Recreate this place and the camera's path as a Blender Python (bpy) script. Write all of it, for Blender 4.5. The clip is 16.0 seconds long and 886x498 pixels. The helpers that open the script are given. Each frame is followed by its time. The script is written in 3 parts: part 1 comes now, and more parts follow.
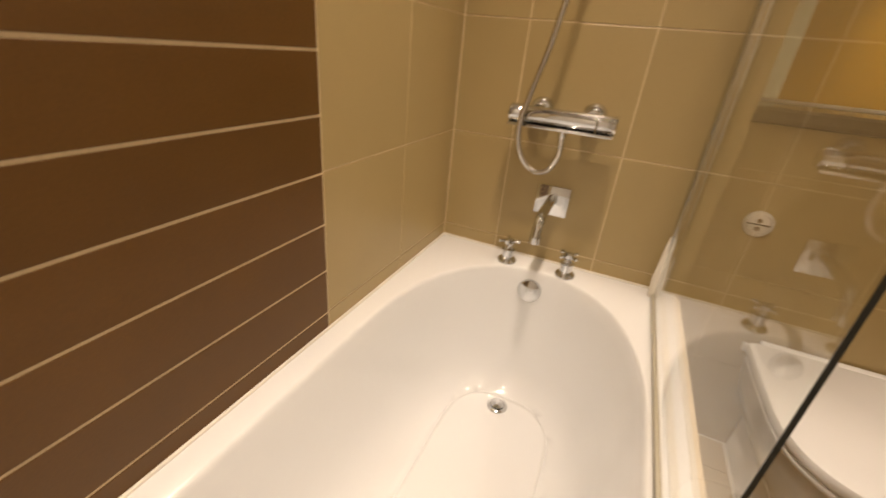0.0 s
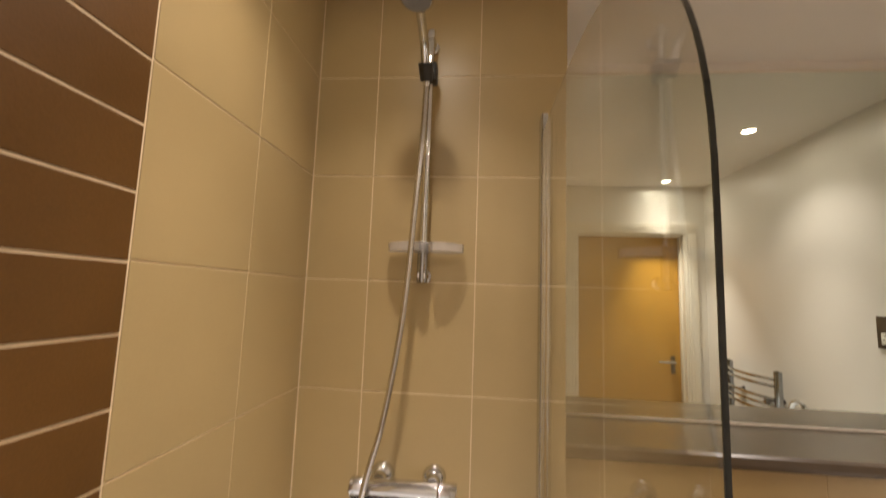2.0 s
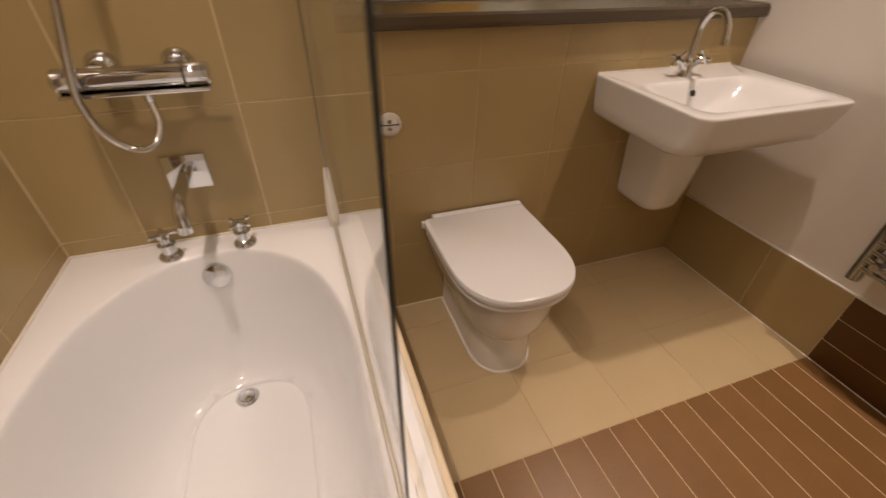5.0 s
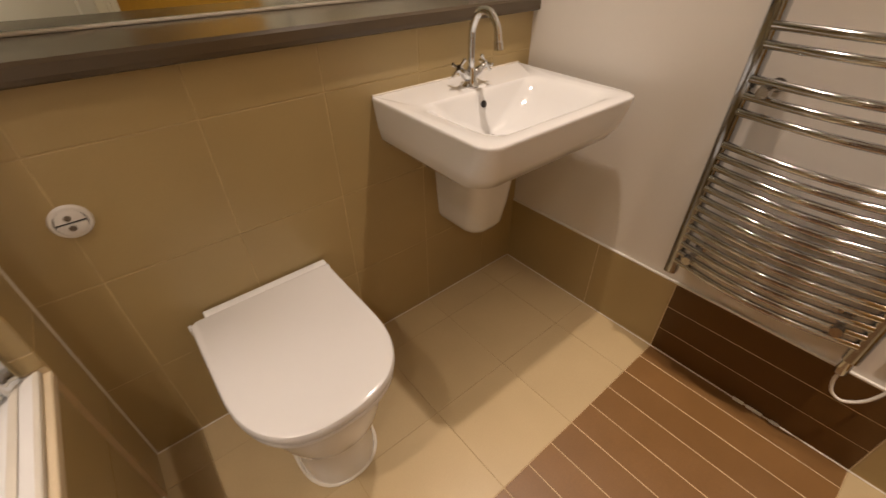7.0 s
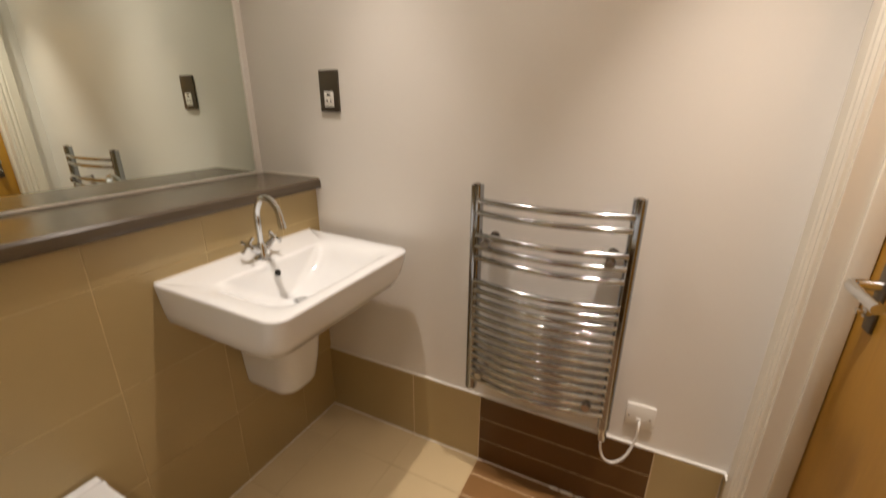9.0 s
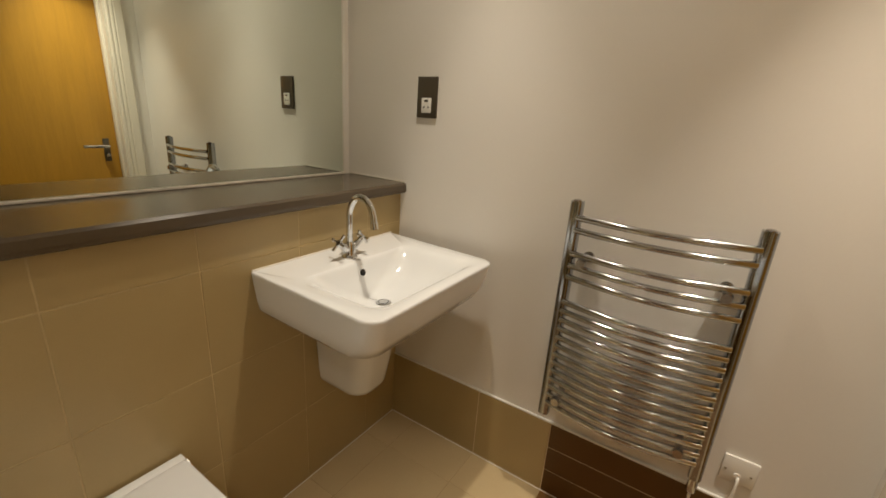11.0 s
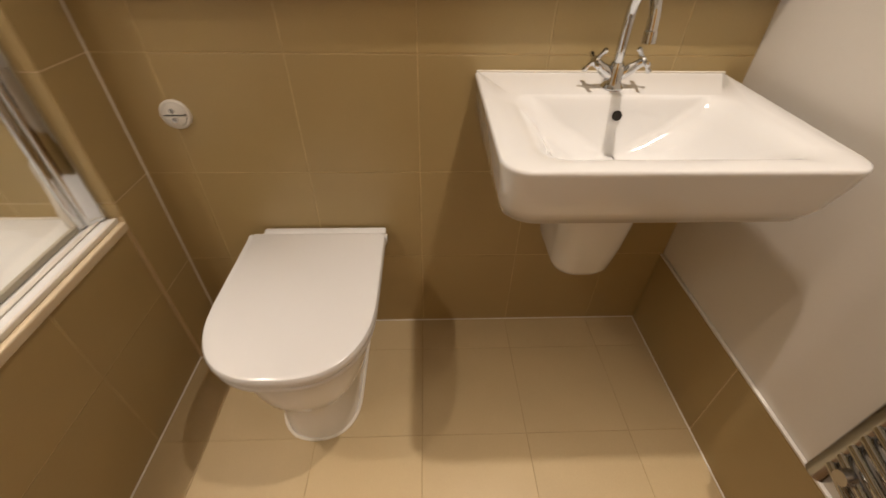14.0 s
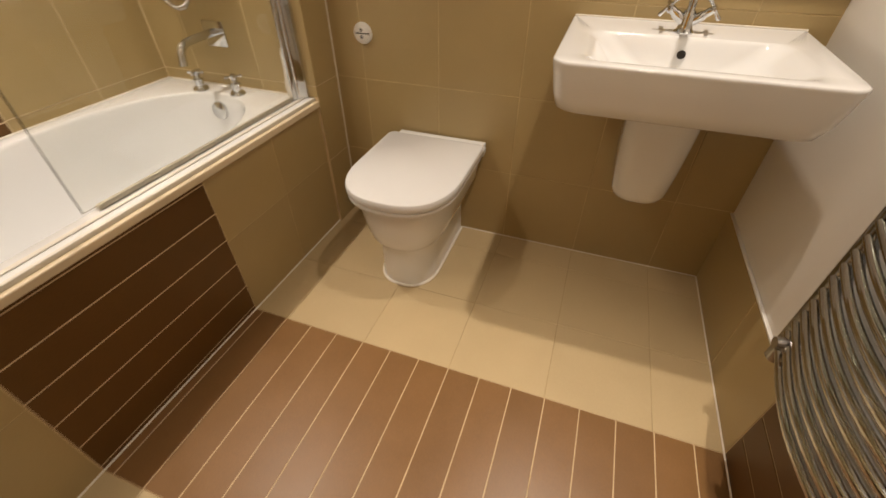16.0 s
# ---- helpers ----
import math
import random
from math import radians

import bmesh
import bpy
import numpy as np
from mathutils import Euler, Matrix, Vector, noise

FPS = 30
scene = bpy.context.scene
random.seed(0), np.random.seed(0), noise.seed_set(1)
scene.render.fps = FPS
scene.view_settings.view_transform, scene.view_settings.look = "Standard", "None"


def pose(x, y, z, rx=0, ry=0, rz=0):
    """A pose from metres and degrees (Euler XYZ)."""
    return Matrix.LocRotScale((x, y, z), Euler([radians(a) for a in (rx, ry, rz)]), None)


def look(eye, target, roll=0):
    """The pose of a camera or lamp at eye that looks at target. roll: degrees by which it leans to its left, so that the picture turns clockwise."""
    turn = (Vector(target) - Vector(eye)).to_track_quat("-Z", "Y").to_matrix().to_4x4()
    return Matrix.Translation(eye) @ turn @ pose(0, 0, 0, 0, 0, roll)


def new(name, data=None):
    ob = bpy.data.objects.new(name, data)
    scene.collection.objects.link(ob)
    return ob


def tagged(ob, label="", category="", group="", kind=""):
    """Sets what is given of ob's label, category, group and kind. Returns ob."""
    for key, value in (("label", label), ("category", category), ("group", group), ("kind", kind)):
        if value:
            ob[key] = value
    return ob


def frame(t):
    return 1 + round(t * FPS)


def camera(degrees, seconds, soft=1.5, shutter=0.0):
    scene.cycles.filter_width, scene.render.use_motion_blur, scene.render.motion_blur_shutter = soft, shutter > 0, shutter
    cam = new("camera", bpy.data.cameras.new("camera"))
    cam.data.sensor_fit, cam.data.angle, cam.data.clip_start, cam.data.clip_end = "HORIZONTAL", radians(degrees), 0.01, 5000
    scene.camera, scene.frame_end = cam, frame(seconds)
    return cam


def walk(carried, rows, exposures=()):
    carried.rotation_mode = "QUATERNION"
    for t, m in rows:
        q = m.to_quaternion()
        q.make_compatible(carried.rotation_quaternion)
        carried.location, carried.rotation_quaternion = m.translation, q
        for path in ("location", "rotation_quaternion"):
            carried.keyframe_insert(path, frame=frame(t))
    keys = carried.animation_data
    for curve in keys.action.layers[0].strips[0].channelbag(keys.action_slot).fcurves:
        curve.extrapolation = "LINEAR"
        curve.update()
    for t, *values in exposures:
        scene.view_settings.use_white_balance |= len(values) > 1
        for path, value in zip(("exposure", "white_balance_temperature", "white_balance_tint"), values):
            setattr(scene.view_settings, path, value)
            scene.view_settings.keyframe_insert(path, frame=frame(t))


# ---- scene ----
cam = camera(94.2, 16.0, shutter=0.4)

PATH = [
    (0, (-0.007, -0.066, 1.149), (-0.681, 1.599, 0.268), 5.6),
    (0.5, (-0.01, -0.044, 1.212), (-0.374, 1.773, 0.461), 3.7),
    (1, (0.0, -0.031, 1.328), (-0.268, 1.89, 0.843), 2.5),
    (1.5, (0.012, -0.03, 1.425), (-0.234, 1.951, 1.295), 2.1),
    (2, (0.007, -0.027, 1.502), (-0.173, 1.953, 1.725), 2.0),
    (2.5, (0.01, -0.047, 1.538), (-0.154, 1.892, 2.0), 2.4),
    (3, (0.007, -0.046, 1.534), (-0.122, 1.903, 1.964), 2.8),
    (3.5, (0.02, -0.02, 1.468), (-0.048, 1.978, 1.403), 3.0),
    (4, (0.02, 0.009, 1.333), (0.209, 1.86, 0.6), 3.8),
    (4.5, (0.043, 0.025, 1.247), (0.429, 1.645, 0.14), 2.8),
    (5, (0.127, 0.034, 1.232), (0.67, 1.552, 0.047), 1.1),
    (5.2, (0.172, 0.04, 1.23), (0.764, 1.532, 0.037), 0.3),
    (7.3, (0.543, 0.246, 1.244), (1.648, 1.389, 0.03), -0.9),
    (7.5, (0.542, 0.246, 1.254), (1.719, 1.306, 0.033), -0.9),
    (8, (0.563, 0.167, 1.256), (1.935, 1.055, 0.103), 0.2),
    (8.5, (0.573, 0.095, 1.299), (2.124, 0.91, 0.333), 0.6),
    (9, (0.544, 0.095, 1.361), (2.237, 0.93, 0.701), 0.4),
    (9.2, (0.534, 0.107, 1.38), (2.256, 0.969, 0.843), 0.4),
    (11.3, (0.497, 0.255, 1.308), (2.061, 1.304, 0.636), 3.8),
    (11.5, (0.527, 0.268, 1.281), (2.037, 1.319, 0.498), 3.8),
    (12, (0.579, 0.332, 1.229), (1.941, 1.338, 0.163), 4.8),
    (12.5, (0.675, 0.307, 1.22), (1.745, 1.457, -0.017), 4.3),
    (13, (0.782, 0.267, 1.219), (1.508, 1.615, -0.068), 4.0),
    (13.5, (0.908, 0.281, 1.182), (1.284, 1.785, -0.08), 2.7),
    (14, (1.008, 0.259, 1.183), (1.08, 1.801, -0.089), 1.1),
    (14.5, (1.107, 0.142, 1.163), (0.854, 1.661, -0.112), 0.9),
    (15, (1.118, 0.057, 1.156), (0.856, 1.542, -0.159), 0.5),
    (15.5, (1.146, -0.038, 1.155), (0.775, 1.44, -0.141), -0.6),
    (16, (1.228, -0.192, 1.144), (0.71, 1.253, -0.139), 0.1),
]
LIGHTEN = [
    (0.0, -0.02, 7650, 15), (1.0, 0.04, 7350, 7), (1.5, 0.14, 6900, 12), (2.5, 0.2, 6350, 18), (3.5, 0.14, 6500, 22), (4.0, -0.16, 6750, 23), (4.5, -0.42, 7050, 23), (5.0, -0.44, 7150, 22),
    (7.5, -0.2, 7200, 16), (8.0, -0.12, 6750, 14), (8.5, 0.0, 6450, 13), (9.0, -0.02, 6500, 12), (11.5, -0.31, 6850, 5), (12.0, -0.25, 6750, 8), (12.5, -0.19, 6650, 11), (13.5, -0.14, 6750, 13), (14.5, -0.12, 6850, 12), (16.0, 0.04, 6850, 11),
]
walk(cam, [(t, look(eye, target, roll)) for t, eye, target, roll in PATH], LIGHTEN)

# ---- light ----
scene.view_settings.exposure = 0.0
world = bpy.data.worlds.new("world")
world.use_nodes = True
world.node_tree.nodes["Background"].inputs[0].default_value = (0.02, 0.018, 0.015, 1)
scene.world = world

XL, XR = -0.494, 1.790          # left and right wall
YT, YW, YM, YB = 1.130, 1.280, 1.566, -0.262   # tap wall, low wall, mirror, door wall
YF, XJ = -0.600, 0.640          # wall at the foot of the bath, jog beside the door wall
XP, ZC = 0.235, 2.440           # bath panel, ceiling
B0, B1 = -0.063, 0.540          # the brown band
PITCH, PLANK = 0.306, 0.102
RIM = 0.577
LAMPS = [(1.43, 0.895, 58.0, 23.0), (1.43, -0.09, 120.0, 9.0), (-0.155, 0.61, 50.0, 25.0), (-0.16, -0.33, 60.0, 27.0)]   # place, watts of the core and of the skirt
WARM = (1.0, 0.88, 0.77)

for lx, ly, core, skirt in LAMPS:   # each bulb: a narrow core and the wide skirt round it
    for name, watts, beam in (("downlight_core", core, 60), ("downlight_skirt", skirt, 114)):
        ld = bpy.data.lights.new(name, "SPOT")
        ld.energy, ld.color, ld.shadow_soft_size = watts, WARM, 0.026
        ld.spot_size, ld.spot_blend = radians(beam), 1.0
        new(name, ld).matrix_world = pose(lx, ly, ZC - 0.020)


# ---- materials ----
def material(name, base, rough=0.5, metal=0.0, coat=0.0, var=0.0, scale=8.0, fine=0.0, fine_scale=220.0, bump=0.0,
             per_piece=0.0, rough_var=0.0, stretch=(1, 1, 1), spec=0.5):
    m = bpy.data.materials.new(name)
    m.use_nodes = True
    nt = m.node_tree
    n, lk = nt.nodes, nt.links
    b = n["Principled BSDF"]
    b.inputs["Base Color"].default_value = (*base, 1)
    b.inputs["Roughness"].default_value = rough
    b.inputs["Metallic"].default_value = metal
    b.inputs["Coat Weight"].default_value = coat
    b.inputs["Coat Roughness"].default_value = 0.04
    b.inputs["Specular IOR Level"].default_value = spec
    tc = n.new("ShaderNodeTexCoord")
    mp = n.new("ShaderNodeMapping")
    mp.inputs["Scale"].default_value = stretch
    lk.new(tc.outputs["Object"], mp.inputs[0])
    value = None

    def chain(a, bsock, op):
        k = n.new("ShaderNodeMath")
        k.operation = op
        lk.new(a, k.inputs[0])
        lk.new(bsock, k.inputs[1])
        return k.outputs[0]

    def spread(sock, amount):
        r = n.new("ShaderNodeMapRange")
        r.inputs["To Min"].default_value, r.inputs["To Max"].default_value = 1 - amount, 1 + amount
        lk.new(sock, r.inputs["Value"])
        return r.outputs[0]

    offs = None
    if per_piece:
        oi = n.new("ShaderNodeObjectInfo")
        value = spread(oi.outputs["Random"], per_piece)
        av = n.new("ShaderNodeVectorMath")
        av.operation = "ADD"
        sc = n.new("ShaderNodeMath")
        sc.operation = "MULTIPLY"
        sc.inputs[1].default_value = 37.0
        lk.new(oi.outputs["Random"], sc.inputs[0])
        lk.new(mp.outputs[0], av.inputs[0])
        lk.new(sc.outputs[0], av.inputs[1])
        offs = av.outputs[0]
    src = offs or mp.outputs[0]
    big = None
    if var:
        t1 = n.new("ShaderNodeTexNoise")
        t1.inputs["Scale"].default_value, t1.inputs["Detail"].default_value = scale, 5
        lk.new(src, t1.inputs["Vector"])
        big = t1.outputs[0]
        v = spread(big, var)
        value = chain(value, v, "MULTIPLY") if value else v
    grain = None
    if fine or bump:
        t2 = n.new("ShaderNodeTexNoise")
        t2.inputs["Scale"].default_value, t2.inputs["Detail"].default_value = fine_scale, 4
        lk.new(src, t2.inputs["Vector"])
        grain = t2.outputs[0]
        if fine:
            v = spread(grain, fine)
            value = chain(value, v, "MULTIPLY") if value else v
    if value:
        mx = n.new("ShaderNodeVectorMath")
        mx.operation = "SCALE"
        mx.inputs[0].default_value = base
        lk.new(value, mx.inputs["Scale"])
        lk.new(mx.outputs[0], b.inputs["Base Color"])
    if rough_var and big:
        r = n.new("ShaderNodeMapRange")
        r.inputs["To Min"].default_value, r.inputs["To Max"].default_value = max(rough - rough_var, 0.02), rough + rough_var
        lk.new(big, r.inputs["Value"])
        lk.new(r.outputs[0], b.inputs["Roughness"])
    if bump:
        bp = n.new("ShaderNodeBump")
        bp.inputs["Strength"].default_value, bp.inputs["Distance"].default_value = bump, 0.002
        lk.new(grain, bp.inputs["Height"])
        lk.new(bp.outputs[0], b.inputs["Normal"])
    return m


BEIGE = material("beige_tile", (0.396, 0.296, 0.138), 0.35, var=0.07, scale=5, fine=0.05, fine_scale=300, bump=0.05, per_piece=0.035, rough_var=0.07)
FLOOR_BEIGE = material("beige_floor_tile", (0.495, 0.385, 0.222), 0.36, var=0.07, scale=6, fine=0.06, fine_scale=260, bump=0.06, per_piece=0.03, rough_var=0.07)
BROWN = material("brown_plank_tile", (0.114, 0.053, 0.0115), 0.41, spec=0.32, var=0.16, scale=9, fine=0.16, fine_scale=240, bump=0.12, per_piece=0.07, rough_var=0.07)
FLOOR_BROWN = material("brown_floor_plank", (0.205, 0.105, 0.036), 0.34, var=0.14, scale=8, fine=0.16, fine_scale=240, bump=0.12, per_piece=0.06, rough_var=0.08)
GROUT = material("cream_grout", (0.66, 0.53, 0.34), 0.85, var=0.14, scale=14, fine=0.1, bump=0.2)
FLOOR_GROUT = material("tan_floor_grout", (0.41, 0.310, 0.168), 0.85, var=0.5, scale=5, fine=0.1, bump=0.2)
GROUT_SOFT = material("buff_grout", (0.52, 0.40, 0.215), 0.85, var=0.4, scale=10, fine=0.1, bump=0.2)
PLANK_GROUT = material("plank_grout", (0.56, 0.42, 0.25), 0.85, var=0.25, scale=9, fine=0.1, bump=0.2)
PAINT = material("white_wall_paint", (0.78, 0.75, 0.70), 0.36, coat=0.06, var=0.02, scale=3, fine=0.012, fine_scale=160, bump=0.05, rough_var=0.04)
CEIL = material("white_ceiling_paint", (0.80, 0.77, 0.72), 0.7, var=0.02, scale=3, fine=0.015, bump=0.06)
GLOSS = material("cream_gloss_woodwork", (0.80, 0.75, 0.65), 0.26, var=0.03, scale=5, fine=0.015)
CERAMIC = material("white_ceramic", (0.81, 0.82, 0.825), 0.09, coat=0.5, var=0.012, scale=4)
ENAMEL = material("white_bath_enamel", (0.79, 0.805, 0.815), 0.12, coat=0.4, var=0.02, scale=4, fine=0.01)
SEAT = material("white_seat_plastic", (0.79, 0.80, 0.805), 0.16, var=0.012, scale=4)
CHROME = material("chrome", (0.66, 0.675, 0.69), 0.055, metal=1.0, var=0.05, scale=30, rough_var=0.03)
# Chrome with the dark room mirrored in the radiator uprights put into its colour.
DIMCHROME = material("dimmed_chrome", (0.38, 0.40, 0.43), 0.07, metal=1.0, var=0.06, scale=20, rough_var=0.02)
BAR = material("radiator_chrome", (0.56, 0.58, 0.60), 0.10, metal=1.0, var=0.05, scale=20, rough_var=0.02)
DARKCHROME = material("shadow_chrome", (0.42, 0.40, 0.38), 0.25, metal=1.0, var=0.1, scale=25)
PALE = material("pale_satin_finish", (0.74, 0.72, 0.68), 0.3, metal=0.1, var=0.05, scale=30)
BLACK = material("black_plastic", (0.015, 0.014, 0.013), 0.4, fine=0.1)
WHITEP = material("white_plastic", (0.80, 0.78, 0.73), 0.3, var=0.02)
# Grey plastic, its colour lowered further for the unlit underside of the spray head.
GREYP = material("shade_grey_plastic", (0.19, 0.185, 0.18), 0.4, var=0.1, scale=60)
SEALANT = material("white_sealant", (0.74, 0.70, 0.62), 0.55, var=0.10, scale=16, fine=0.05)
SEALGREY = material("grey_drip_seal", (0.40, 0.37, 0.29), 0.3, var=0.12, scale=18)
CREAM = material("cream_edging", (0.66, 0.55, 0.385), 0.45, var=0.12, scale=8, fine=0.05)
STRIP = material("aged_pale_strip", (0.68, 0.65, 0.58), 0.4, var=0.12, scale=14)
LEDGE = material("grey_brown_laminate", (0.085, 0.064, 0.042), 0.24, var=0.10, scale=7, fine=0.15, fine_scale=400, rough_var=0.05)
OAK = material("oak_veneer", (0.48, 0.248, 0.030), 0.38, var=0.16, scale=3.2, fine=0.12, fine_scale=26, stretch=(14, 14, 0.9), bump=0.03)
BRONZE = material("dark_bronze_plate", (0.13, 0.11, 0.085), 0.35, metal=0.7, var=0.06, scale=20)
# Black stands in for the glass edge's internal reflection; also fills flush-button gaps.
EDGE = material("near_black_gloss", (0.012, 0.014, 0.012), 0.08, coat=0.4)
CHROME_HOSE = material("ribbed_hose_metal", (0.62, 0.60, 0.57), 0.2, metal=1.0, fine=0.1)


def clear(name, tint, rough, ior, transparent):
    """A clear pane or plastic."""
    m = bpy.data.materials.new(name)
    m.use_nodes = True
    nt = m.node_tree
    b = nt.nodes["Principled BSDF"]
    b.inputs["Base Color"].default_value = (*tint, 1)
    b.inputs["Roughness"].default_value = rough
    b.inputs["IOR"].default_value = ior
    b.inputs["Transmission Weight"].default_value = 1.0
    if transparent:
        t = nt.nodes.new("ShaderNodeBsdfTransparent")
        t.inputs[0].default_value = (*tint, 1)
        mx = nt.nodes.new("ShaderNodeMixShader")
        mx.inputs[0].default_value = transparent
        nt.links.new(b.outputs[0], mx.inputs[1])
        nt.links.new(t.outputs[0], mx.inputs[2])
        nt.links.new(mx.outputs[0], nt.nodes["Material Output"].inputs[0])
    return m


def frosted(name, base, rough, through_part):
    """Thin hazy plastic: part of the light passes straight through."""
    m = material(name, base, rough)
    nt = m.node_tree
    t = nt.nodes.new("ShaderNodeBsdfTransparent")
    t.inputs[0].default_value = (0.90, 0.87, 0.82, 1)
    mx = nt.nodes.new("ShaderNodeMixShader")
    mx.inputs[0].default_value = through_part
    nt.links.new(nt.nodes["Principled BSDF"].outputs[0], mx.inputs[1])
    nt.links.new(t.outputs[0], mx.inputs[2])
    nt.links.new(mx.outputs[0], nt.nodes["Material Output"].inputs[0])
    return m


GLASS = clear("clear_glass", (0.975, 0.985, 0.965), 0.0, 1.48, 0.0)
PLASTIC = frosted("clear_plastic", (0.66, 0.64, 0.60), 0.18, 0.72)
LIP = frosted("hazy_plastic", (0.62, 0.59, 0.54), 0.20, 0.60)
MIRROR = bpy.data.materials.new("mirror_silver")
MIRROR.use_nodes = True
_b = MIRROR.node_tree.nodes["Principled BSDF"]
_b.inputs["Base Color"].default_value = (0.80, 0.865, 0.80, 1)
_b.inputs["Metallic"].default_value, _b.inputs["Roughness"].default_value = 1.0, 0.0
BULB = bpy.data.materials.new("lit_bulb")
BULB.use_nodes = True
_b = BULB.node_tree.nodes["Principled BSDF"]
_b.inputs["Emission Color"].default_value = (1.0, 0.88, 0.70, 1)
_b.inputs["Emission Strength"].default_value = 150.0


# ---- building helpers ----
def mesh_of(name, bm, mat, smooth=False, angle=40):
    me = bpy.data.meshes.new(name)
    bmesh.ops.recalc_face_normals(bm, faces=bm.faces)
    if smooth:
        for f in bm.faces:
            f.smooth = True
        for e in bm.edges:
            if len(e.link_faces) == 2 and e.calc_face_angle(0) > radians(angle):
                e.smooth = False
    bm.to_mesh(me)
    bm.free()
    me.materials.append(mat)
    return me


def thing(name, at, label, category, group=""):
    ob = new(name)
    ob.location = at
    return tagged(ob, label, category, group)


def part(name, bm, mat, parent, label="", smooth=True, angle=40):
    """One mesh, modelled in world metres, under a thing or a part."""
    ob = new(name, mesh_of(name, bm, mat, smooth, angle))
    ob.parent = parent
    if parent is not None and parent.type == "EMPTY":
        ob.matrix_parent_inverse = Matrix.Translation(parent.location).inverted()
    return tagged(ob, label)


def structure(name, bm, mat, label, category, smooth=False):
    return tagged(new(name, mesh_of(name, bm, mat, smooth)), label, category, kind="structure")


def box(x0, x1, y0, y1, z0, z1, bevel=0.0, seg=2, bm=None):
    out = bm or bmesh.new()
    tmp = bmesh.new()
    bmesh.ops.create_cube(tmp, size=1, matrix=Matrix.LocRotScale(((x0 + x1) / 2, (y0 + y1) / 2, (z0 + z1) / 2), None, (x1 - x0, y1 - y0, z1 - z0)))
    if bevel:
        bmesh.ops.bevel(tmp, geom=tmp.edges[:], offset=bevel, segments=seg, affect="EDGES", profile=0.5)
    add(out, tmp)
    return out


def add(bm, other):
    me = bpy.data.meshes.new("tmp")
    other.to_mesh(me)
    other.free()
    bm.from_mesh(me)
    bpy.data.meshes.remove(me)
    return bm


def loft(loops, cap_start=True, cap_end=True, bm=None, closed=True):
    """A skin over loops of equal point count."""
    bm = bm or bmesh.new()
    rings = [[bm.verts.new(p) for p in loop] for loop in loops]
    k = len(rings[0])
    for a, b in zip(rings, rings[1:]):
        for i in range(k if closed else k - 1):
            j = (i + 1) % k
            bm.faces.new((a[i], a[j], b[j], b[i]))
    if cap_start:
        bm.faces.new(rings[0])
    if cap_end:
        bm.faces.new(rings[-1])
    return bm


def tube(points, radius, sides=12, bm=None, cap=True):
    """A round tube along points; radius may be one number or one per point."""
    pts = [Vector(p) for p in points]
    rad = radius if isinstance(radius, (list, tuple)) else [radius] * len(pts)
    loops, ref = [], None
    for i, p in enumerate(pts):
        d = (pts[min(i + 1, len(pts) - 1)] - pts[max(i - 1, 0)]).normalized()
        if ref is None:
            ref = d.orthogonal().normalized()
        ref = (ref - d * ref.dot(d)).normalized()
        side = d.cross(ref)
        loops.append([p + (ref * math.cos(a) + side * math.sin(a)) * rad[i] for a in [2 * math.pi * s / sides for s in range(sides)]])
    return loft(loops, cap, cap, bm)


def curve_points(keys, steps=8):
    """A smooth line through key points (Catmull-Rom)."""
    p = [Vector(k) for k in keys]
    p = [p[0] * 2 - p[1]] + p + [p[-1] * 2 - p[-2]]
    out = []
    for i in range(1, len(p) - 2):
        for s in range(steps):
            t = s / steps
            out.append(0.5 * (2 * p[i] + (p[i + 1] - p[i - 1]) * t + (2 * p[i - 1] - 5 * p[i] + 4 * p[i + 1] - p[i + 2]) * t * t
                              + (3 * p[i] - p[i - 1] - 3 * p[i + 1] + p[i + 2]) * t ** 3))
    return out + [p[-2]]


def lathe(profile, centre, axis=(0, 0, 1), sides=24):
    """A turned shape: profile of (radius, height) along axis from centre."""
    q = Vector((0, 0, 1)).rotation_difference(Vector(axis))
    loops = []
    for r, h in profile:
        loops.append([Vector(centre) + q @ Vector((max(r, 0.0003) * math.cos(a), max(r, 0.0003) * math.sin(a), h))
                      for a in [2 * math.pi * s / sides for s in range(sides)]])
    return loft(loops)


def rounded(x0, x1, y0, y1, r, z, n=8):
    """A rectangle with round corners; r: one radius or four (x1y1, x0y1, x0y0, x1y0)."""
    rs = r if isinstance(r, (list, tuple)) else [r] * 4
    out = []
    for k, (cx, cy, sx, sy) in enumerate(((x1, y1, -1, -1), (x0, y1, 1, -1), (x0, y0, 1, 1), (x1, y0, -1, 1))):
        q = rs[k]
        for s in range(n + 1):
            a = radians(90 * k + 90 * s / n)
            out.append(Vector((cx + sx * q + q * math.cos(a), cy + sy * q + q * math.sin(a), z)))
    return out


SLABS = {}


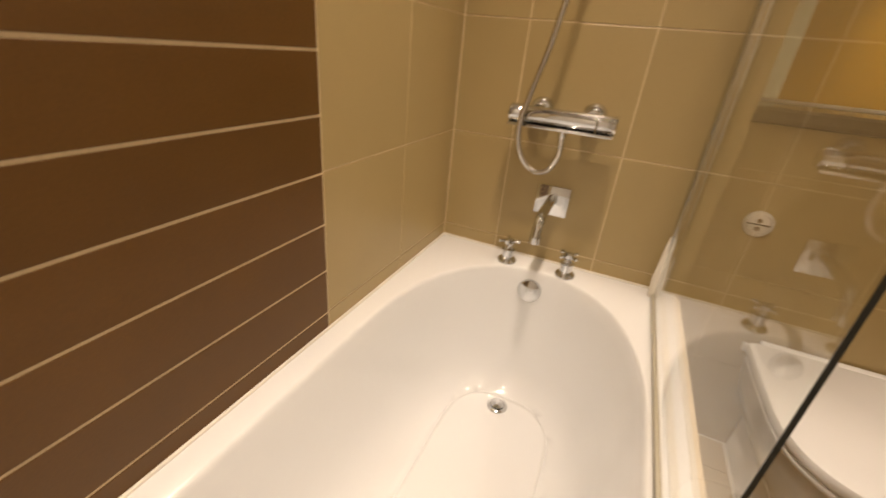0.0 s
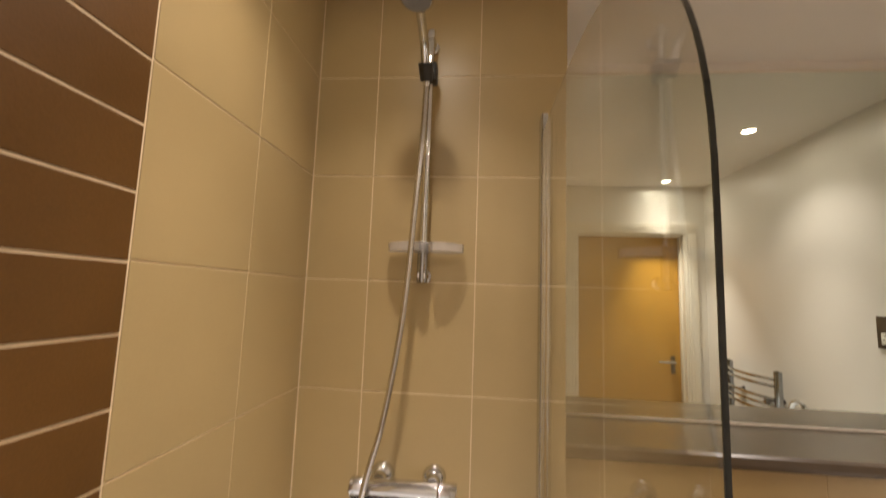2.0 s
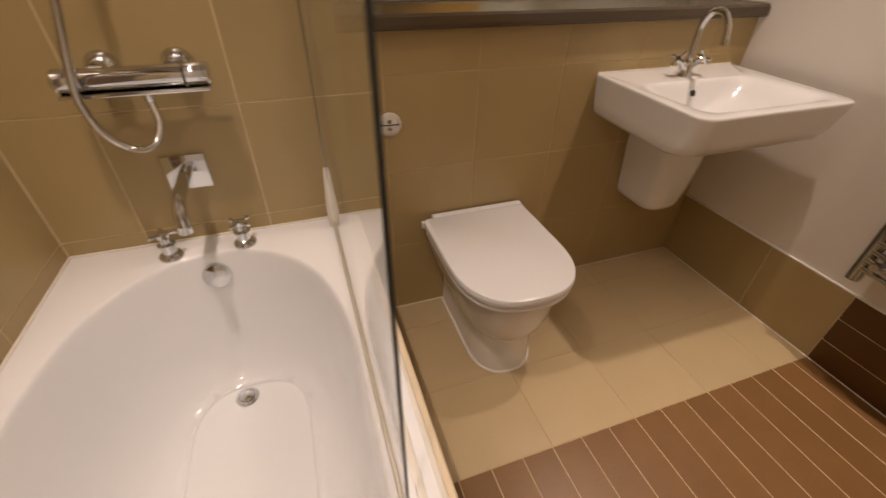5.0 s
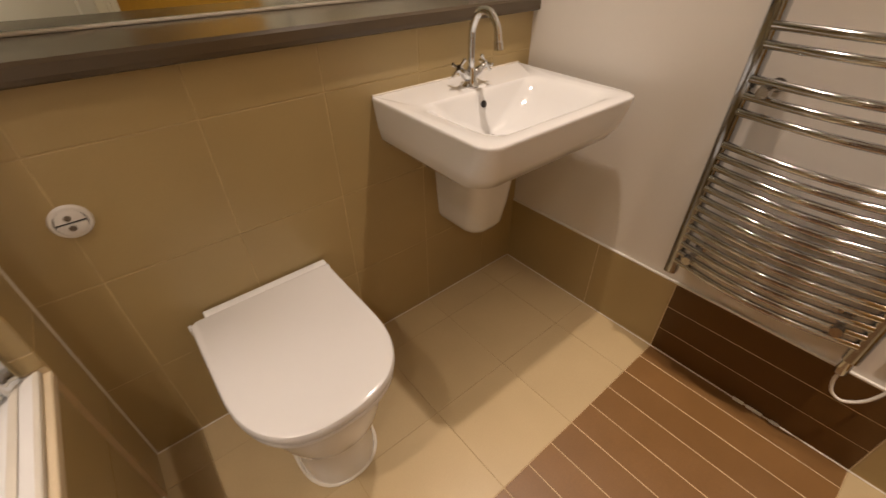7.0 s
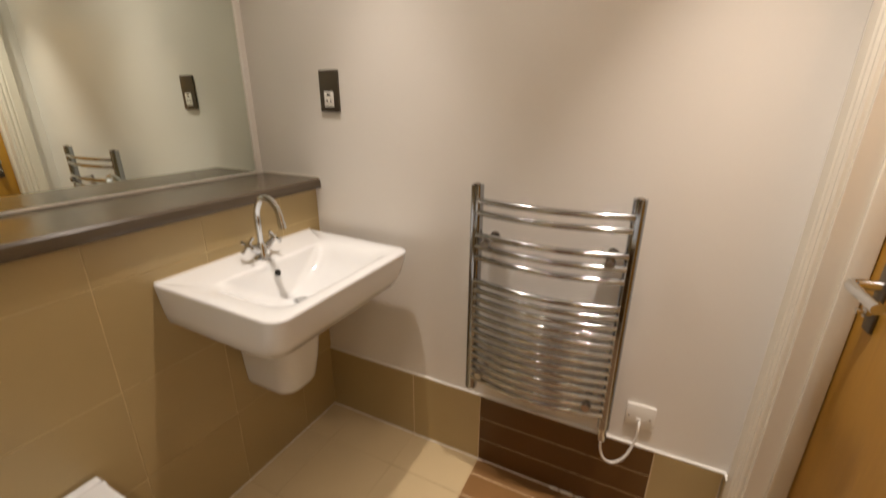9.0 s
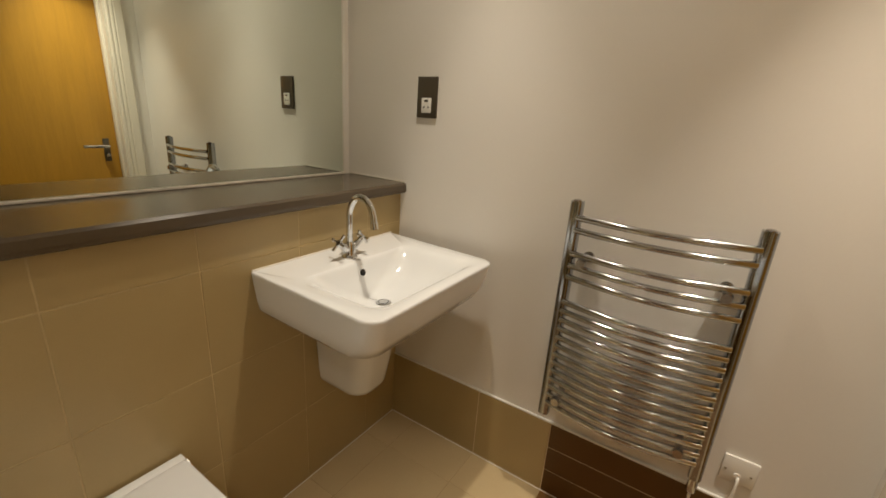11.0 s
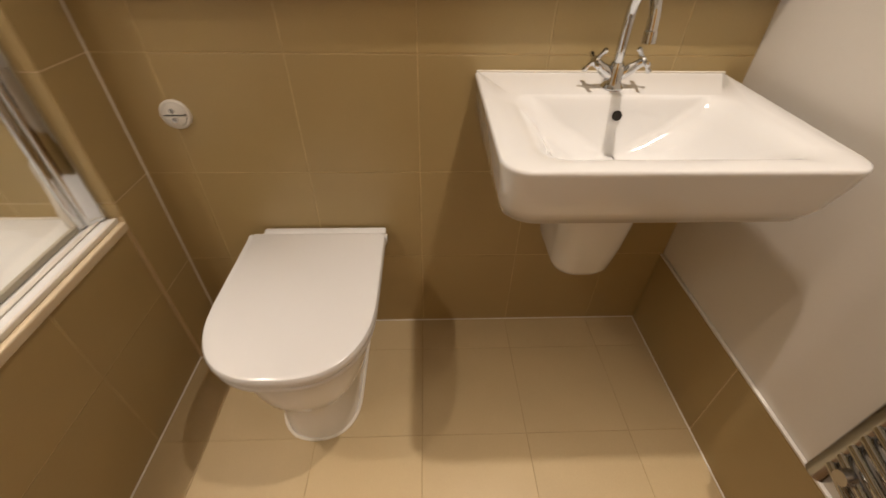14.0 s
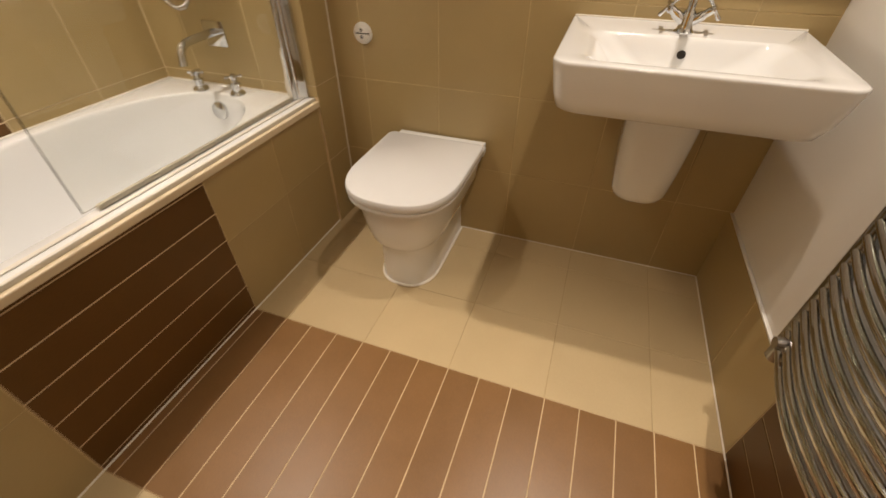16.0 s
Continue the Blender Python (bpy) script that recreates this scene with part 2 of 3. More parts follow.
def slab(w, h, d, mat, edge=0.0008):
    """The shared mesh of one tile: w by h, standing d proud, with eased edges."""
    key = (round(w, 4), round(h, 4), d, mat.name)
    if key not in SLABS:
        bm = bmesh.new()
        lo = [bm.verts.new((x, y, 0)) for x, y in ((0, 0), (w, 0), (w, h), (0, h))]
        e = edge
        mid = [bm.verts.new((x, y, d - e * 0.6)) for x, y in ((0, 0), (w, 0), (w, h), (0, h))]
        hi = [bm.verts.new((x, y, d)) for x, y in ((e, e), (w - e, e), (w - e, h - e), (e, h - e))]
        for a, b in ((lo, mid), (mid, hi)):
            for i in range(4):
                bm.faces.new((a[i], a[(i + 1) % 4], b[(i + 1) % 4], b[i]))
        bm.faces.new(hi)
        SLABS[key] = mesh_of("tile", bm, mat)
    return SLABS[key]


def cuts(lo, hi, start, pitch):
    """Edges from lo to hi at start + k * pitch."""
    out = [lo]
    k = math.ceil((lo - start) / pitch - 1e-6)
    while start + k * pitch < hi - 0.012:
        if start + k * pitch > lo + 0.012:
            out.append(start + k * pitch)
        k += 1
    return out + [hi]


def tiles(parent, origin, u, v, us, vs, mat, name="tile", gap=0.0034, deep=0.0014):
    """Tiles on a plane. origin is the grout's plane; they stand proud along u x v."""
    u, v = Vector(u), Vector(v)
    nrm = u.cross(v)
    rot = Matrix((u, v, nrm)).transposed().to_4x4()
    for a0, a1 in zip(us, us[1:]):
        for b0, b1 in zip(vs, vs[1:]):
            ob = new(name, slab(a1 - a0 - gap, b1 - b0 - gap, deep, mat))
            ob.matrix_basis = Matrix.Translation(Vector(origin) + u * (a0 + gap / 2) + v * (b0 + gap / 2)) @ rot
            ob.parent = parent


D = 0.0014   # how far tiles stand off the grout

# ---- the shell ----
floor = structure("floor", box(XL - 0.1, XR + 0.1, YF - 0.1, YM + 0.12, -0.12, -D), FLOOR_GROUT, "tiled floor of beige squares with a band of brown planks", "floor")
wall_left = structure("wall_left", box(XL - 0.12, XL - D, YF - 0.1, YT + 0.12, -0.1, ZC), GROUT, "tiled wall beside the bath, brown planks between beige tiles", "wall")
wall_taps = structure("wall_taps", box(XL - D, XP - D + 0.012, YT + D, YM + 0.12, 0, ZC), GROUT, "beige tiled wall behind the bath taps and shower", "wall")
wall_low = structure("wall_low", box(XP + 0.008, XR + 0.002, YW + D, YM + 0.12, 0, 1.055), GROUT_SOFT, "beige tiled boxed-in wall behind toilet and basin", "wall")
wall_mirror = structure("wall_mirror", box(XP + 0.008, XR + 0.002, YM + 0.008, YM + 0.13, 1.055, ZC), PAINT, "white painted wall behind the mirror", "wall")
wall_right = structure("wall_right", box(XR, XR + 0.12, YB - 0.12, YM + 0.13, 0, ZC), PAINT, "white painted wall with a low tiled skirting", "wall")
# door wall with its opening
DX0, DX1, DZ = 0.806, 1.626, 2.045
bm = box(XJ, DX0 - 0.032, YB - 0.17, YB, 0, ZC)
box(DX1 + 0.032, XR, YB - 0.17, YB, 0, ZC, bm=bm)
box(DX0 - 0.032, DX1 + 0.032, YB - 0.17, YB, DZ + 0.032, ZC, bm=bm)
wall_door = structure("wall_door", bm, PAINT, "white painted wall round the oak door", "wall")
structure("wall_jog", box(XJ, XJ + 0.12, YF, YB - 0.17, 0, ZC), PAINT, "white painted return of the door wall", "wall")
structure("wall_foot", box(XL - D, XJ + 0.12, YF - 0.1, YF, 0, ZC), PAINT, "white painted wall at the foot of the bath", "wall")
structure("ceiling", box(XL - 0.1, XR + 0.1, YF - 0.1, YM + 0.12, ZC, ZC + 0.1), CEIL, "smooth white painted ceiling", "ceiling")

part("grout_bed", box(XP - 0.02, XR - 0.002, B0, B1, -0.004, -D + 0.0004), PLANK_GROUT, floor, "cream grout between the planks", smooth=False)

# ---- door ----
door = thing("door_1", ((DX0 + DX1) / 2, YB - 0.13, 0), "closed flush oak veneer door with chrome lever handle", "door")
door["kind"] = "structure"
part("leaf", box(DX0 + 0.003, DX1 - 0.003, YB - 0.124, YB - 0.080, 0.006, DZ - 0.003, 0.0015), OAK, door)
lining = bmesh.new()
for a, b in ((DX0 - 0.030, DX0), (DX1, DX1 + 0.030)):
    box(a, b, YB - 0.168, YB + 0.001, 0, DZ + 0.030, 0.001, bm=lining)
box(DX0 - 0.030, DX1 + 0.030, YB - 0.168, YB + 0.001, DZ, DZ + 0.030, 0.001, bm=lining)
part("door_lining", lining, GLOSS, door, "cream gloss painted lining", smooth=False)
stop = bmesh.new()
for a, b in ((DX0 - 0.001, DX0 + 0.012), (DX1 - 0.012, DX1 + 0.001)):
    box(a, b, YB - 0.078, YB - 0.040, 0, DZ, 0.002, bm=stop)
box(DX0, DX1, YB - 0.078, YB - 0.040, DZ - 0.012, DZ + 0.001, 0.002, bm=stop)
part("door_stop", stop, GLOSS, door)


ARCHITRAVE = [(0, 0), (0, 0.009), (0.004, 0.013), (0.011, 0.013), (0.015, 0.009), (0.019, 0.009), (0.024, 0.015), (0.032, 0.016), (0.037, 0.012), (0.042, 0.017), (0.078, 0.019), (0.082, 0.016), (0.082, 0)]   # across, and out from the wall


def moulding(x, s, z1):
    """Upright architrave: stepped section swept up; s is the side on which its thick edge lies."""
    return loft([[Vector((x + s * a, YB + b, z)) for a, b in ARCHITRAVE] for z in (0, z1)])


part("architrave", moulding(DX0 - 0.012, -1, DZ + 0.012), GLOSS, door, smooth=False)
part("architrave", moulding(DX1 + 0.012, 1, DZ + 0.012), GLOSS, door, smooth=False)
part("architrave", loft([[Vector((x, YB + b, DZ + 0.012 + a)) for a, b in ARCHITRAVE] for x in (DX0 - 0.094, DX1 + 0.094)]), GLOSS, door, smooth=False)
YF_LEAF = YB - 0.080   # face of the leaf
hx, hz = DX1 - 0.070, 1.040
plate = part("handle_plate", box(hx - 0.017, hx + 0.017, YF_LEAF, YF_LEAF + 0.007, hz - 0.095, hz + 0.045, 0.003), BRONZE, door, "dark metal backplate")
part("lever", tube(curve_points([(hx, YF_LEAF + 0.006, hz), (hx, YF_LEAF + 0.040, hz), (hx - 0.012, YF_LEAF + 0.054, hz), (hx - 0.050, YF_LEAF + 0.056, hz), (hx - 0.130, YF_LEAF + 0.054, hz)], 6), 0.0105, 14), CHROME, plate, "chrome lever")
part("thumb_turn", lathe([(0.011, 0), (0.011, 0.010), (0.006, 0.013), (0.006, 0.022), (0, 0.022)], (hx, YF_LEAF + 0.007, hz - 0.055), (0, 1, 0), 16), CHROME, plate)

# ---- ledge, mirror ----
ledge_sec = [(YW - 0.022, 1.045), (YW - 0.027, 1.049), (YW - 0.028, 1.058), (YW - 0.026, 1.078), (YW - 0.018, 1.085), (YM - 0.002, 1.085), (YM - 0.002, 1.0555), (YW - 0.004, 1.0555), (YW - 0.004, 1.045)]
ledge = structure("ledge", loft([[Vector((x, y, z)) for y, z in ledge_sec] for x in (XP + 0.010, XR - 0.001)]), LEDGE, "dark grey-brown laminate ledge with rounded front edge", "ledge")
part("sealant", box(XR - 0.005, XR - 0.001, YW - 0.020, YM - 0.004, 1.0855, 1.091, 0.001), SEALANT, ledge, smooth=False)
MX1, MZ0, MZ1 = 1.748, 1.094, 2.392
mirror = thing("wall_mirror_panel", ((XP + MX1) / 2, YM, MZ0), "large frameless mirror standing on the dark ledge", "mirror")
part("silvered_glass", box(XP + 0.012, MX1, YM - 0.001, YM + 0.004, MZ0, MZ1, 0.0008, 1), MIRROR, mirror, smooth=False)
part("side_trim", box(MX1 + 0.0005, MX1 + 0.012, YM - 0.006, YM + 0.006, MZ0, MZ1, 0.002), WHITEP, mirror, "white edge trim")
part("bottom_bead", box(XP + 0.012, MX1 + 0.012, YM - 0.006, YM + 0.005, 1.0855, MZ0 - 0.0005, 0.002), SEALANT, mirror, "pale sealant bead")
part("top_trim", box(XP + 0.012, MX1 + 0.012, YM - 0.005, YM + 0.006, MZ1 + 0.0005, MZ1 + 0.009, 0.002), GLOSS, mirror)

# ---- bath ----
bath = thing("bath", ((XL + XP) / 2, (YT + YF) / 2, 0), "white enamelled bath with chrome taps, empty and clean", "bathtub")
BX0, BX1, BY0, BY1 = XL + 0.002, 0.229, YF + 0.004, YT - 0.002


def tub_loop(cx, half, y0, y1, e0, e1, z, power, n=20):
    """An oval: superellipse ends of depth e0, e1 joined by straight sides."""
    out = []
    for s in range(2 * n + 1):
        a = math.pi * s / (2 * n)
        c, t = math.cos(a), math.sin(a)
        out.append(Vector((cx + half * math.copysign(abs(c) ** (2 / power), c), y1 - e1 + e1 * abs(t) ** (2 / power), z)))
    for s in range(2 * n + 1):
        a = math.pi + math.pi * s / (2 * n)
        c, t = math.cos(a), math.sin(a)
        out.append(Vector((cx + half * math.copysign(abs(c) ** (2 / power), c), y0 + e0 - e0 * abs(t) ** (2 / power), z)))
    return out


def on_rect(loop, x0, x1, y0, y1, z):
    """The loop's directions carried out to a rectangle."""
    c = Vector(((x0 + x1) / 2, (y0 + y1) / 2, 0))
    out = []
    for p in loop:
        d = Vector((p.x - c.x, p.y - c.y, 0))
        k = min((x1 - c.x) / abs(d.x) if abs(d.x) > 1e-6 else 1e9, (y1 - c.y) / abs(d.y) if abs(d.y) > 1e-6 else 1e9)
        out.append(Vector((c.x + d.x * k, c.y + d.y * k, z)))
    for q in ((x0, y0), (x0, y1), (x1, y0), (x1, y1)):
        near = min(range(len(out)), key=lambda i: (out[i].x - q[0]) ** 2 + (out[i].y - q[1]) ** 2)
        out[near] = Vector((*q, z))
    return out


CXB, TY0 = -0.142, -0.480
inner = [(0.3005, 1.047, 0.45, RIM - 0.0005, 2.2), (0.297, 1.044, 0.45, RIM - 0.002, 2.2), (0.2945, 1.0415, 0.45, RIM - 0.006, 2.2), (0.2925, 1.0395, 0.45, RIM - 0.014, 2.2), (0.288, 1.035, 0.44, 0.53, 2.2),
         (0.282, 1.027, 0.43, 0.46, 2.2), (0.275, 1.018, 0.42, 0.39, 2.2), (0.268, 1.010, 0.41, 0.335, 2.2), (0.259, 1.001, 0.40, 0.285, 2.2), (0.245, 0.988, 0.38, 0.243, 2.2),
         (0.226, 0.971, 0.35, 0.212, 2.2), (0.200, 0.950, 0.31, 0.190, 2.2), (0.174, 0.932, 0.27, 0.179, 2.2), (0.160, 0.923, 0.22, 0.1765, 2.5), (0.1565, 0.920, 0.20, 0.1790, 2.8), (0.151, 0.917, 0.19, 0.1795, 2.9), (0.1475, 0.914, 0.185, 0.1745, 2.9), (0.142, 0.910, 0.18, 0.1735, 2.9)]
loops = []
for half, y1, e1, z, pw in inner:
    sl = (RIM - z) * 0.55
    loops.append(tub_loop(CXB, half, TY0 + sl * 0.9, y1, 0.30, e1, z, pw))
bm = loft([on_rect(loops[0], BX0, BX1, BY0, BY1, RIM - 0.020), on_rect(loops[0], BX0, BX1, BY0, BY1, RIM - 0.006),
           on_rect(loops[0], BX0 + 0.002, BX1 - 0.003, BY0 + 0.002, BY1 - 0.002, RIM - 0.001),
           on_rect(loops[0], BX0 + 0.006, BX1 - 0.008, BY0 + 0.006, BY1 - 0.006, RIM)] + loops, cap_start=False)
part("tub", bm, ENAMEL, bath, angle=60)
waste = part("waste", lathe([(0.030, 0.0), (0.031, 0.004), (0.026, 0.008), (0.022, 0.008), (0.0215, 0.0045), (0.020, 0.0045), (0.0195, 0.010), (0.010, 0.014), (0, 0.015)], (-0.160, 0.878, 0.1735), sides=28), CHROME, bath)
part("overflow_cover", lathe([(0.036, -0.004), (0.036, 0.006), (0.033, 0.012), (0.020, 0.017), (0, 0.018)], (-0.158, 1.0335, 0.512), (0, -1, 0.14), 28), CHROME, bath, "round chrome overflow cover")
part("rear_sealant", tube([(XL + 0.004, YT - 0.003, RIM + 0.001), (0.205, YT - 0.003, RIM + 0.001)], 0.0035, 8), SEALANT, bath)
part("side_sealant", tube([(XL + 0.003, YT - 0.004, RIM + 0.001), (XL + 0.003, YF + 0.01, RIM + 0.001)], 0.0035, 8), SEALANT, bath)
bath_ledge = structure("bath_ledge", box(BX1 + 0.0005, 0.249, YF + 0.002, YT - 0.001, RIM - 0.034, RIM - 0.011, 0.004), CREAM, "cream tiled ledge along the bath edge", "ledge")
part("ledge_sealant", box(BX1 - 0.006, BX1 + 0.005, YF + 0.004, YT - 0.002, RIM - 0.012, RIM + 0.0015, 0.003), STRIP, bath_ledge, "aged pale sealant", smooth=False)


def cross_tap(x, y, z, turn):
    b = part("tap", lathe([(0.029, 0), (0.029, 0.006), (0.024, 0.012), (0.017, 0.017), (0.0165, 0.034), (0.021, 0.037), (0.021, 0.041), (0.013, 0.046), (0.011, 0.056), (0.015, 0.060), (0.015, 0.070), (0.008, 0.075), (0, 0.076)], (x, y, z), sides=24), CHROME, bath, "chrome cross-head tap")
    head = bmesh.new()
    for k in range(4):
        a = radians(turn + 90 * k)
        dx, dy = math.cos(a), math.sin(a)
        tube([(x + dx * r, y + dy * r, z + 0.066) for r in (0.008, 0.022, 0.026, 0.031, 0.033)], [0.0048, 0.0048, 0.0062, 0.0056, 0.002], 10, head)
    part("cross_handle", head, CHROME, b)


cross_tap(-0.248, 1.056, RIM, 20)
cross_tap(-0.072, 1.062, RIM, 50)

# bath spout on its square wall plate
spout = thing("bath_spout", (-0.160, YT, 0.770), "chrome bath spout on a square wall plate", "tap")
part("wall_plate", box(-0.209, -0.112, YT - 0.008, YT - 0.0005, 0.727, 0.815, 0.002), CHROME, spout)
part("spout_pipe", tube(curve_points([(-0.160, YT - 0.004, 0.778), (-0.160, YT - 0.060, 0.776), (-0.160, YT - 0.135, 0.771), (-0.160, YT - 0.160, 0.764), (-0.160, YT - 0.176, 0.748), (-0.160, YT - 0.182, 0.722)], 7), 0.0142, 18), CHROME, spout)
part("nozzle", lathe([(0.0155, 0), (0.0155, 0.018), (0.013, 0.020), (0, 0.020)], (-0.160, YT - 0.184, 0.704), (0, 0.08, 1), 20), CHROME, spout)

# bath panel under the rim
panel = structure("bath_panel", box(XP - 0.03, XP - D, YF, YW - 0.0005, -0.003, RIM - 0.036), GROUT_SOFT, "tiled bath panel, brown planks between beige tiles", "bath panel")

part("grout_bed", box(XP - D - 0.001, XP - D + 0.0004, B0, B1, 0.0, RIM - 0.0365), GROUT, panel, "cream grout between the planks", smooth=False)

# ---- shower screen ----
GX = 0.166
screen = thing("shower_screen", (GX, YT, RIM), "clear glass bath screen with rounded top on chrome post", "shower screen")
GY0, GY1, GZ0, GZT = 0.268, YT - 0.030, RIM + 0.012, 1.950


def pane_x(y):
    """The pane swings a little out towards its free edge."""
    return GX + 0.004 - 0.001 * (GY1 - y) / (GY1 - GY0)


def screen_top(n=26):
    """The outline from the foot of the free edge up over the round shoulder to the post."""
    pts = [(GY0, GZ0), (GY0, 0.9), (GY0, 1.2), (GY0, 1.40)]
    cy, cz, p = 0.82, 1.56, 2.6
    for s in range(n + 1):
        t = math.pi / 2 * s / n
        pts.append((cy - (cy - GY0) * max(0.0, math.cos(t)) ** (2 / p), cz + (GZT - cz) * math.sin(t) ** (2 / p)))
    return pts + [(GY1, GZT)]


outline = screen_top()
poly = outline + [(GY1, GZ0)]
pane = part("pane", loft([[Vector((pane_x(y) - 0.0021, y, z)) for y, z in poly], [Vector((pane_x(y) + 0.0021, y, z)) for y, z in poly]]), GLASS, screen, smooth=False)
pane.visible_shadow = False
rim_pts = [q for q in outline if q[0] < 0.46]
# Strip on clear glass: the dark internal reflection is painted as black.
part("polished_edge", loft([[Vector((pane_x(y) - 0.0022, y, z)), Vector((pane_x(y) + 0.0022, y, z)), Vector((pane_x(y) + 0.0022, y - 0.0014, z + 0.0008)), Vector((pane_x(y) - 0.0022, y - 0.0014, z + 0.0008))] for y, z in rim_pts]), EDGE, screen, "glass edge blackened to show its internal reflection", smooth=False)
post_sec = [(-0.016, 0), (-0.017, -0.024), (-0.013, -0.036), (-0.004, -0.041), (0.006, -0.041), (0.014, -0.036), (0.017, -0.024), (0.024, -0.016), (0.027, 0)]
part("post", loft([[Vector((GX + 0.017 + a, YT + b - 0.0005, z)) for a, b in post_sec] for z in (RIM + 0.002, 2.004)]), CHROME, screen, "chrome hinge post", angle=50)
part("hinge_tube", tube([(GX + 0.009, YT - 0.046, z) for z in (RIM + 0.004, 1.3, 2.008)], 0.0105, 16), CHROME, screen)
part("bottom_seal", box(GX - 0.003, GX + 0.011, 0.300, GY1, RIM + 0.0005, RIM + 0.015, 0.003), SEALGREY, screen, "translucent drip seal")
blob = [(0.000, 0.0100), (0.020, 0.0125), (0.055, 0.0120), (0.095, 0.0100), (0.125, 0.0085), (0.140, 0.0060), (0.160, 0.0048), (0.180, 0.0020)]
part("foot_sealant", tube([(GX - 0.002 + 0.0015 * math.sin(h * 70), YT - 0.050 - 0.002 * math.sin(h * 45), RIM + 0.001 + h) for h, r in blob], [r for h, r in blob], 12), SEALANT, screen, "lumpy white sealant at the foot of the post")
part("rim_strip", box(GX + 0.024, GX + 0.038, BY0 + 0.02, YT - 0.004, RIM + 0.0003, RIM + 0.004, 0.0015), STRIP, screen, "pale sealant strip on the rim")

# ---- shower ----
SX = -0.147
valve = thing("shower_valve", (-0.172, YT, 1.005), "chrome thermostatic bar shower valve on the tiled wall", "shower valve")
VY, VZ = YT - 0.062, 1.008
part("bar_body", tube([(x, VY, VZ) for x in (-0.262, -0.085)], 0.0225, 26), CHROME, valve)
for x0, x1 in ((-0.310, -0.264), (-0.083, -0.036)):
    part("control_knob", tube([(x0, VY, VZ), (x0 + 0.003, VY, VZ), (x1 - 0.003, VY, VZ), (x1, VY, VZ)], [0.021, 0.0238, 0.0238, 0.022], 28), CHROME, valve)
part("front_shelf", box(-0.308, -0.038, VY - 0.030, VY - 0.004, VZ - 0.029, VZ - 0.021, 0.003), CHROME, valve, "flat chrome lip")
for x in (-0.240, -0.100):
    part("wall_flange", lathe([(0.032, 0), (0.032, 0.006), (0.026, 0.020), (0.017, 0.027), (0.015, 0.046), (0, 0.046)], (x, YT - 0.0005, VZ + 0.012), (0, -1, 0), 26), CHROME, valve)
part("outlet", lathe([(0.009, 0), (0.011, 0.004), (0.011, 0.026), (0, 0.026)], (-0.163, VY, VZ - 0.047), sides=18), CHROME, valve)

rail = thing("shower_rail", (SX, YT, 1.5), "chrome shower rail with sliding handset holder and hose", "shower")
RY = YT - 0.058
part("rail_tube", tube([(SX, RY, 1.540), (SX, RY, 2.255)], 0.0105, 16), CHROME, rail)
for z in (1.552, 2.235):
    part("rail_bracket", tube([(SX, YT - 0.001, z), (SX, YT - 0.010, z), (SX, YT - 0.012, z), (SX, RY, z), (SX, RY - 0.013, z)], [0.020, 0.019, 0.012, 0.012, 0.011], 18), CHROME, rail)
part("rail_sleeve", tube([(SX, RY, 1.532), (SX, RY, 1.534), (SX, RY, 1.642), (SX, RY, 1.644)], [0.010, 0.0145, 0.0145, 0.011], 18), DIMCHROME, rail)
HZ = 2.125
holder = part("handset_holder", box(SX - 0.022, SX + 0.022, RY - 0.022, RY + 0.020, HZ - 0.030, HZ + 0.028, 0.008), BLACK, rail, "black plastic slider")
part("holder_cup", tube([(SX - 0.006, RY - 0.026, HZ - 0.034), (SX - 0.007, RY - 0.052, HZ + 0.004)], [0.0175, 0.020], 18), BLACK, holder)
hs = [(SX - 0.006, RY - 0.022, HZ - 0.046), (SX - 0.007, RY - 0.045, HZ - 0.010), (SX - 0.006, RY - 0.090, HZ + 0.030), (SX - 0.005, RY - 0.150, HZ + 0.052), (SX - 0.006, RY - 0.203, HZ + 0.066)]
handset = part("handset", tube(curve_points(hs, 6), [0.0105] * 6 + [0.0120] * 19, 16), CHROME, rail)
HEAD, UP = (SX - 0.006, RY - 0.232, HZ + 0.058), (0.02, 0.22, 0.97)
part("spray_head", lathe([(0.016, 0.022), (0.028, 0.019), (0.038, 0.012), (0.042, 0.003), (0.040, -0.003), (0.035, -0.005), (0, -0.005)], HEAD, UP, 30), CHROME, handset)
part("spray_face", lathe([(0.0355, -0.0052), (0.034, -0.008), (0, -0.009)], HEAD, UP, 30), GREYP, handset, "grey nozzle face, toned down for shade")
hose = [(SX - 0.006, RY - 0.022, HZ - 0.046), (SX - 0.009, RY - 0.032, HZ - 0.20), (SX - 0.020, RY - 0.046, 1.72), (SX - 0.038, RY - 0.048, 1.45), (SX - 0.074, RY - 0.050, 1.20), (SX - 0.108, RY - 0.050, 1.06),
        (SX - 0.122, RY - 0.048, 0.985), (SX - 0.112, RY - 0.040, 0.915), (SX - 0.074, RY - 0.024, 0.868), (SX - 0.036, RY - 0.012, 0.872), (-0.163, VY, 0.912), (-0.163, VY, VZ - 0.044)]
hp = curve_points(hose, 26)
part("hose", tube(hp, [0.0084 if i % 2 else 0.0075 for i in range(len(hp))], 10), CHROME_HOSE, rail, "ribbed chrome hose")

dish = thing("soap_dish", (SX, RY, 1.628), "clear plastic soap dish clipped on the shower rail", "soap dish")


LOBE = [(0.012, 0.040), (0.058, 0.044), (0.103, 0.040), (0.104, 0.022), (0.098, 0.002), (0.083, -0.017), (0.061, -0.033), (0.040, -0.042), (0.027, -0.042), (0.020, -0.032), (0.014, -0.012), (0.012, 0.010)]


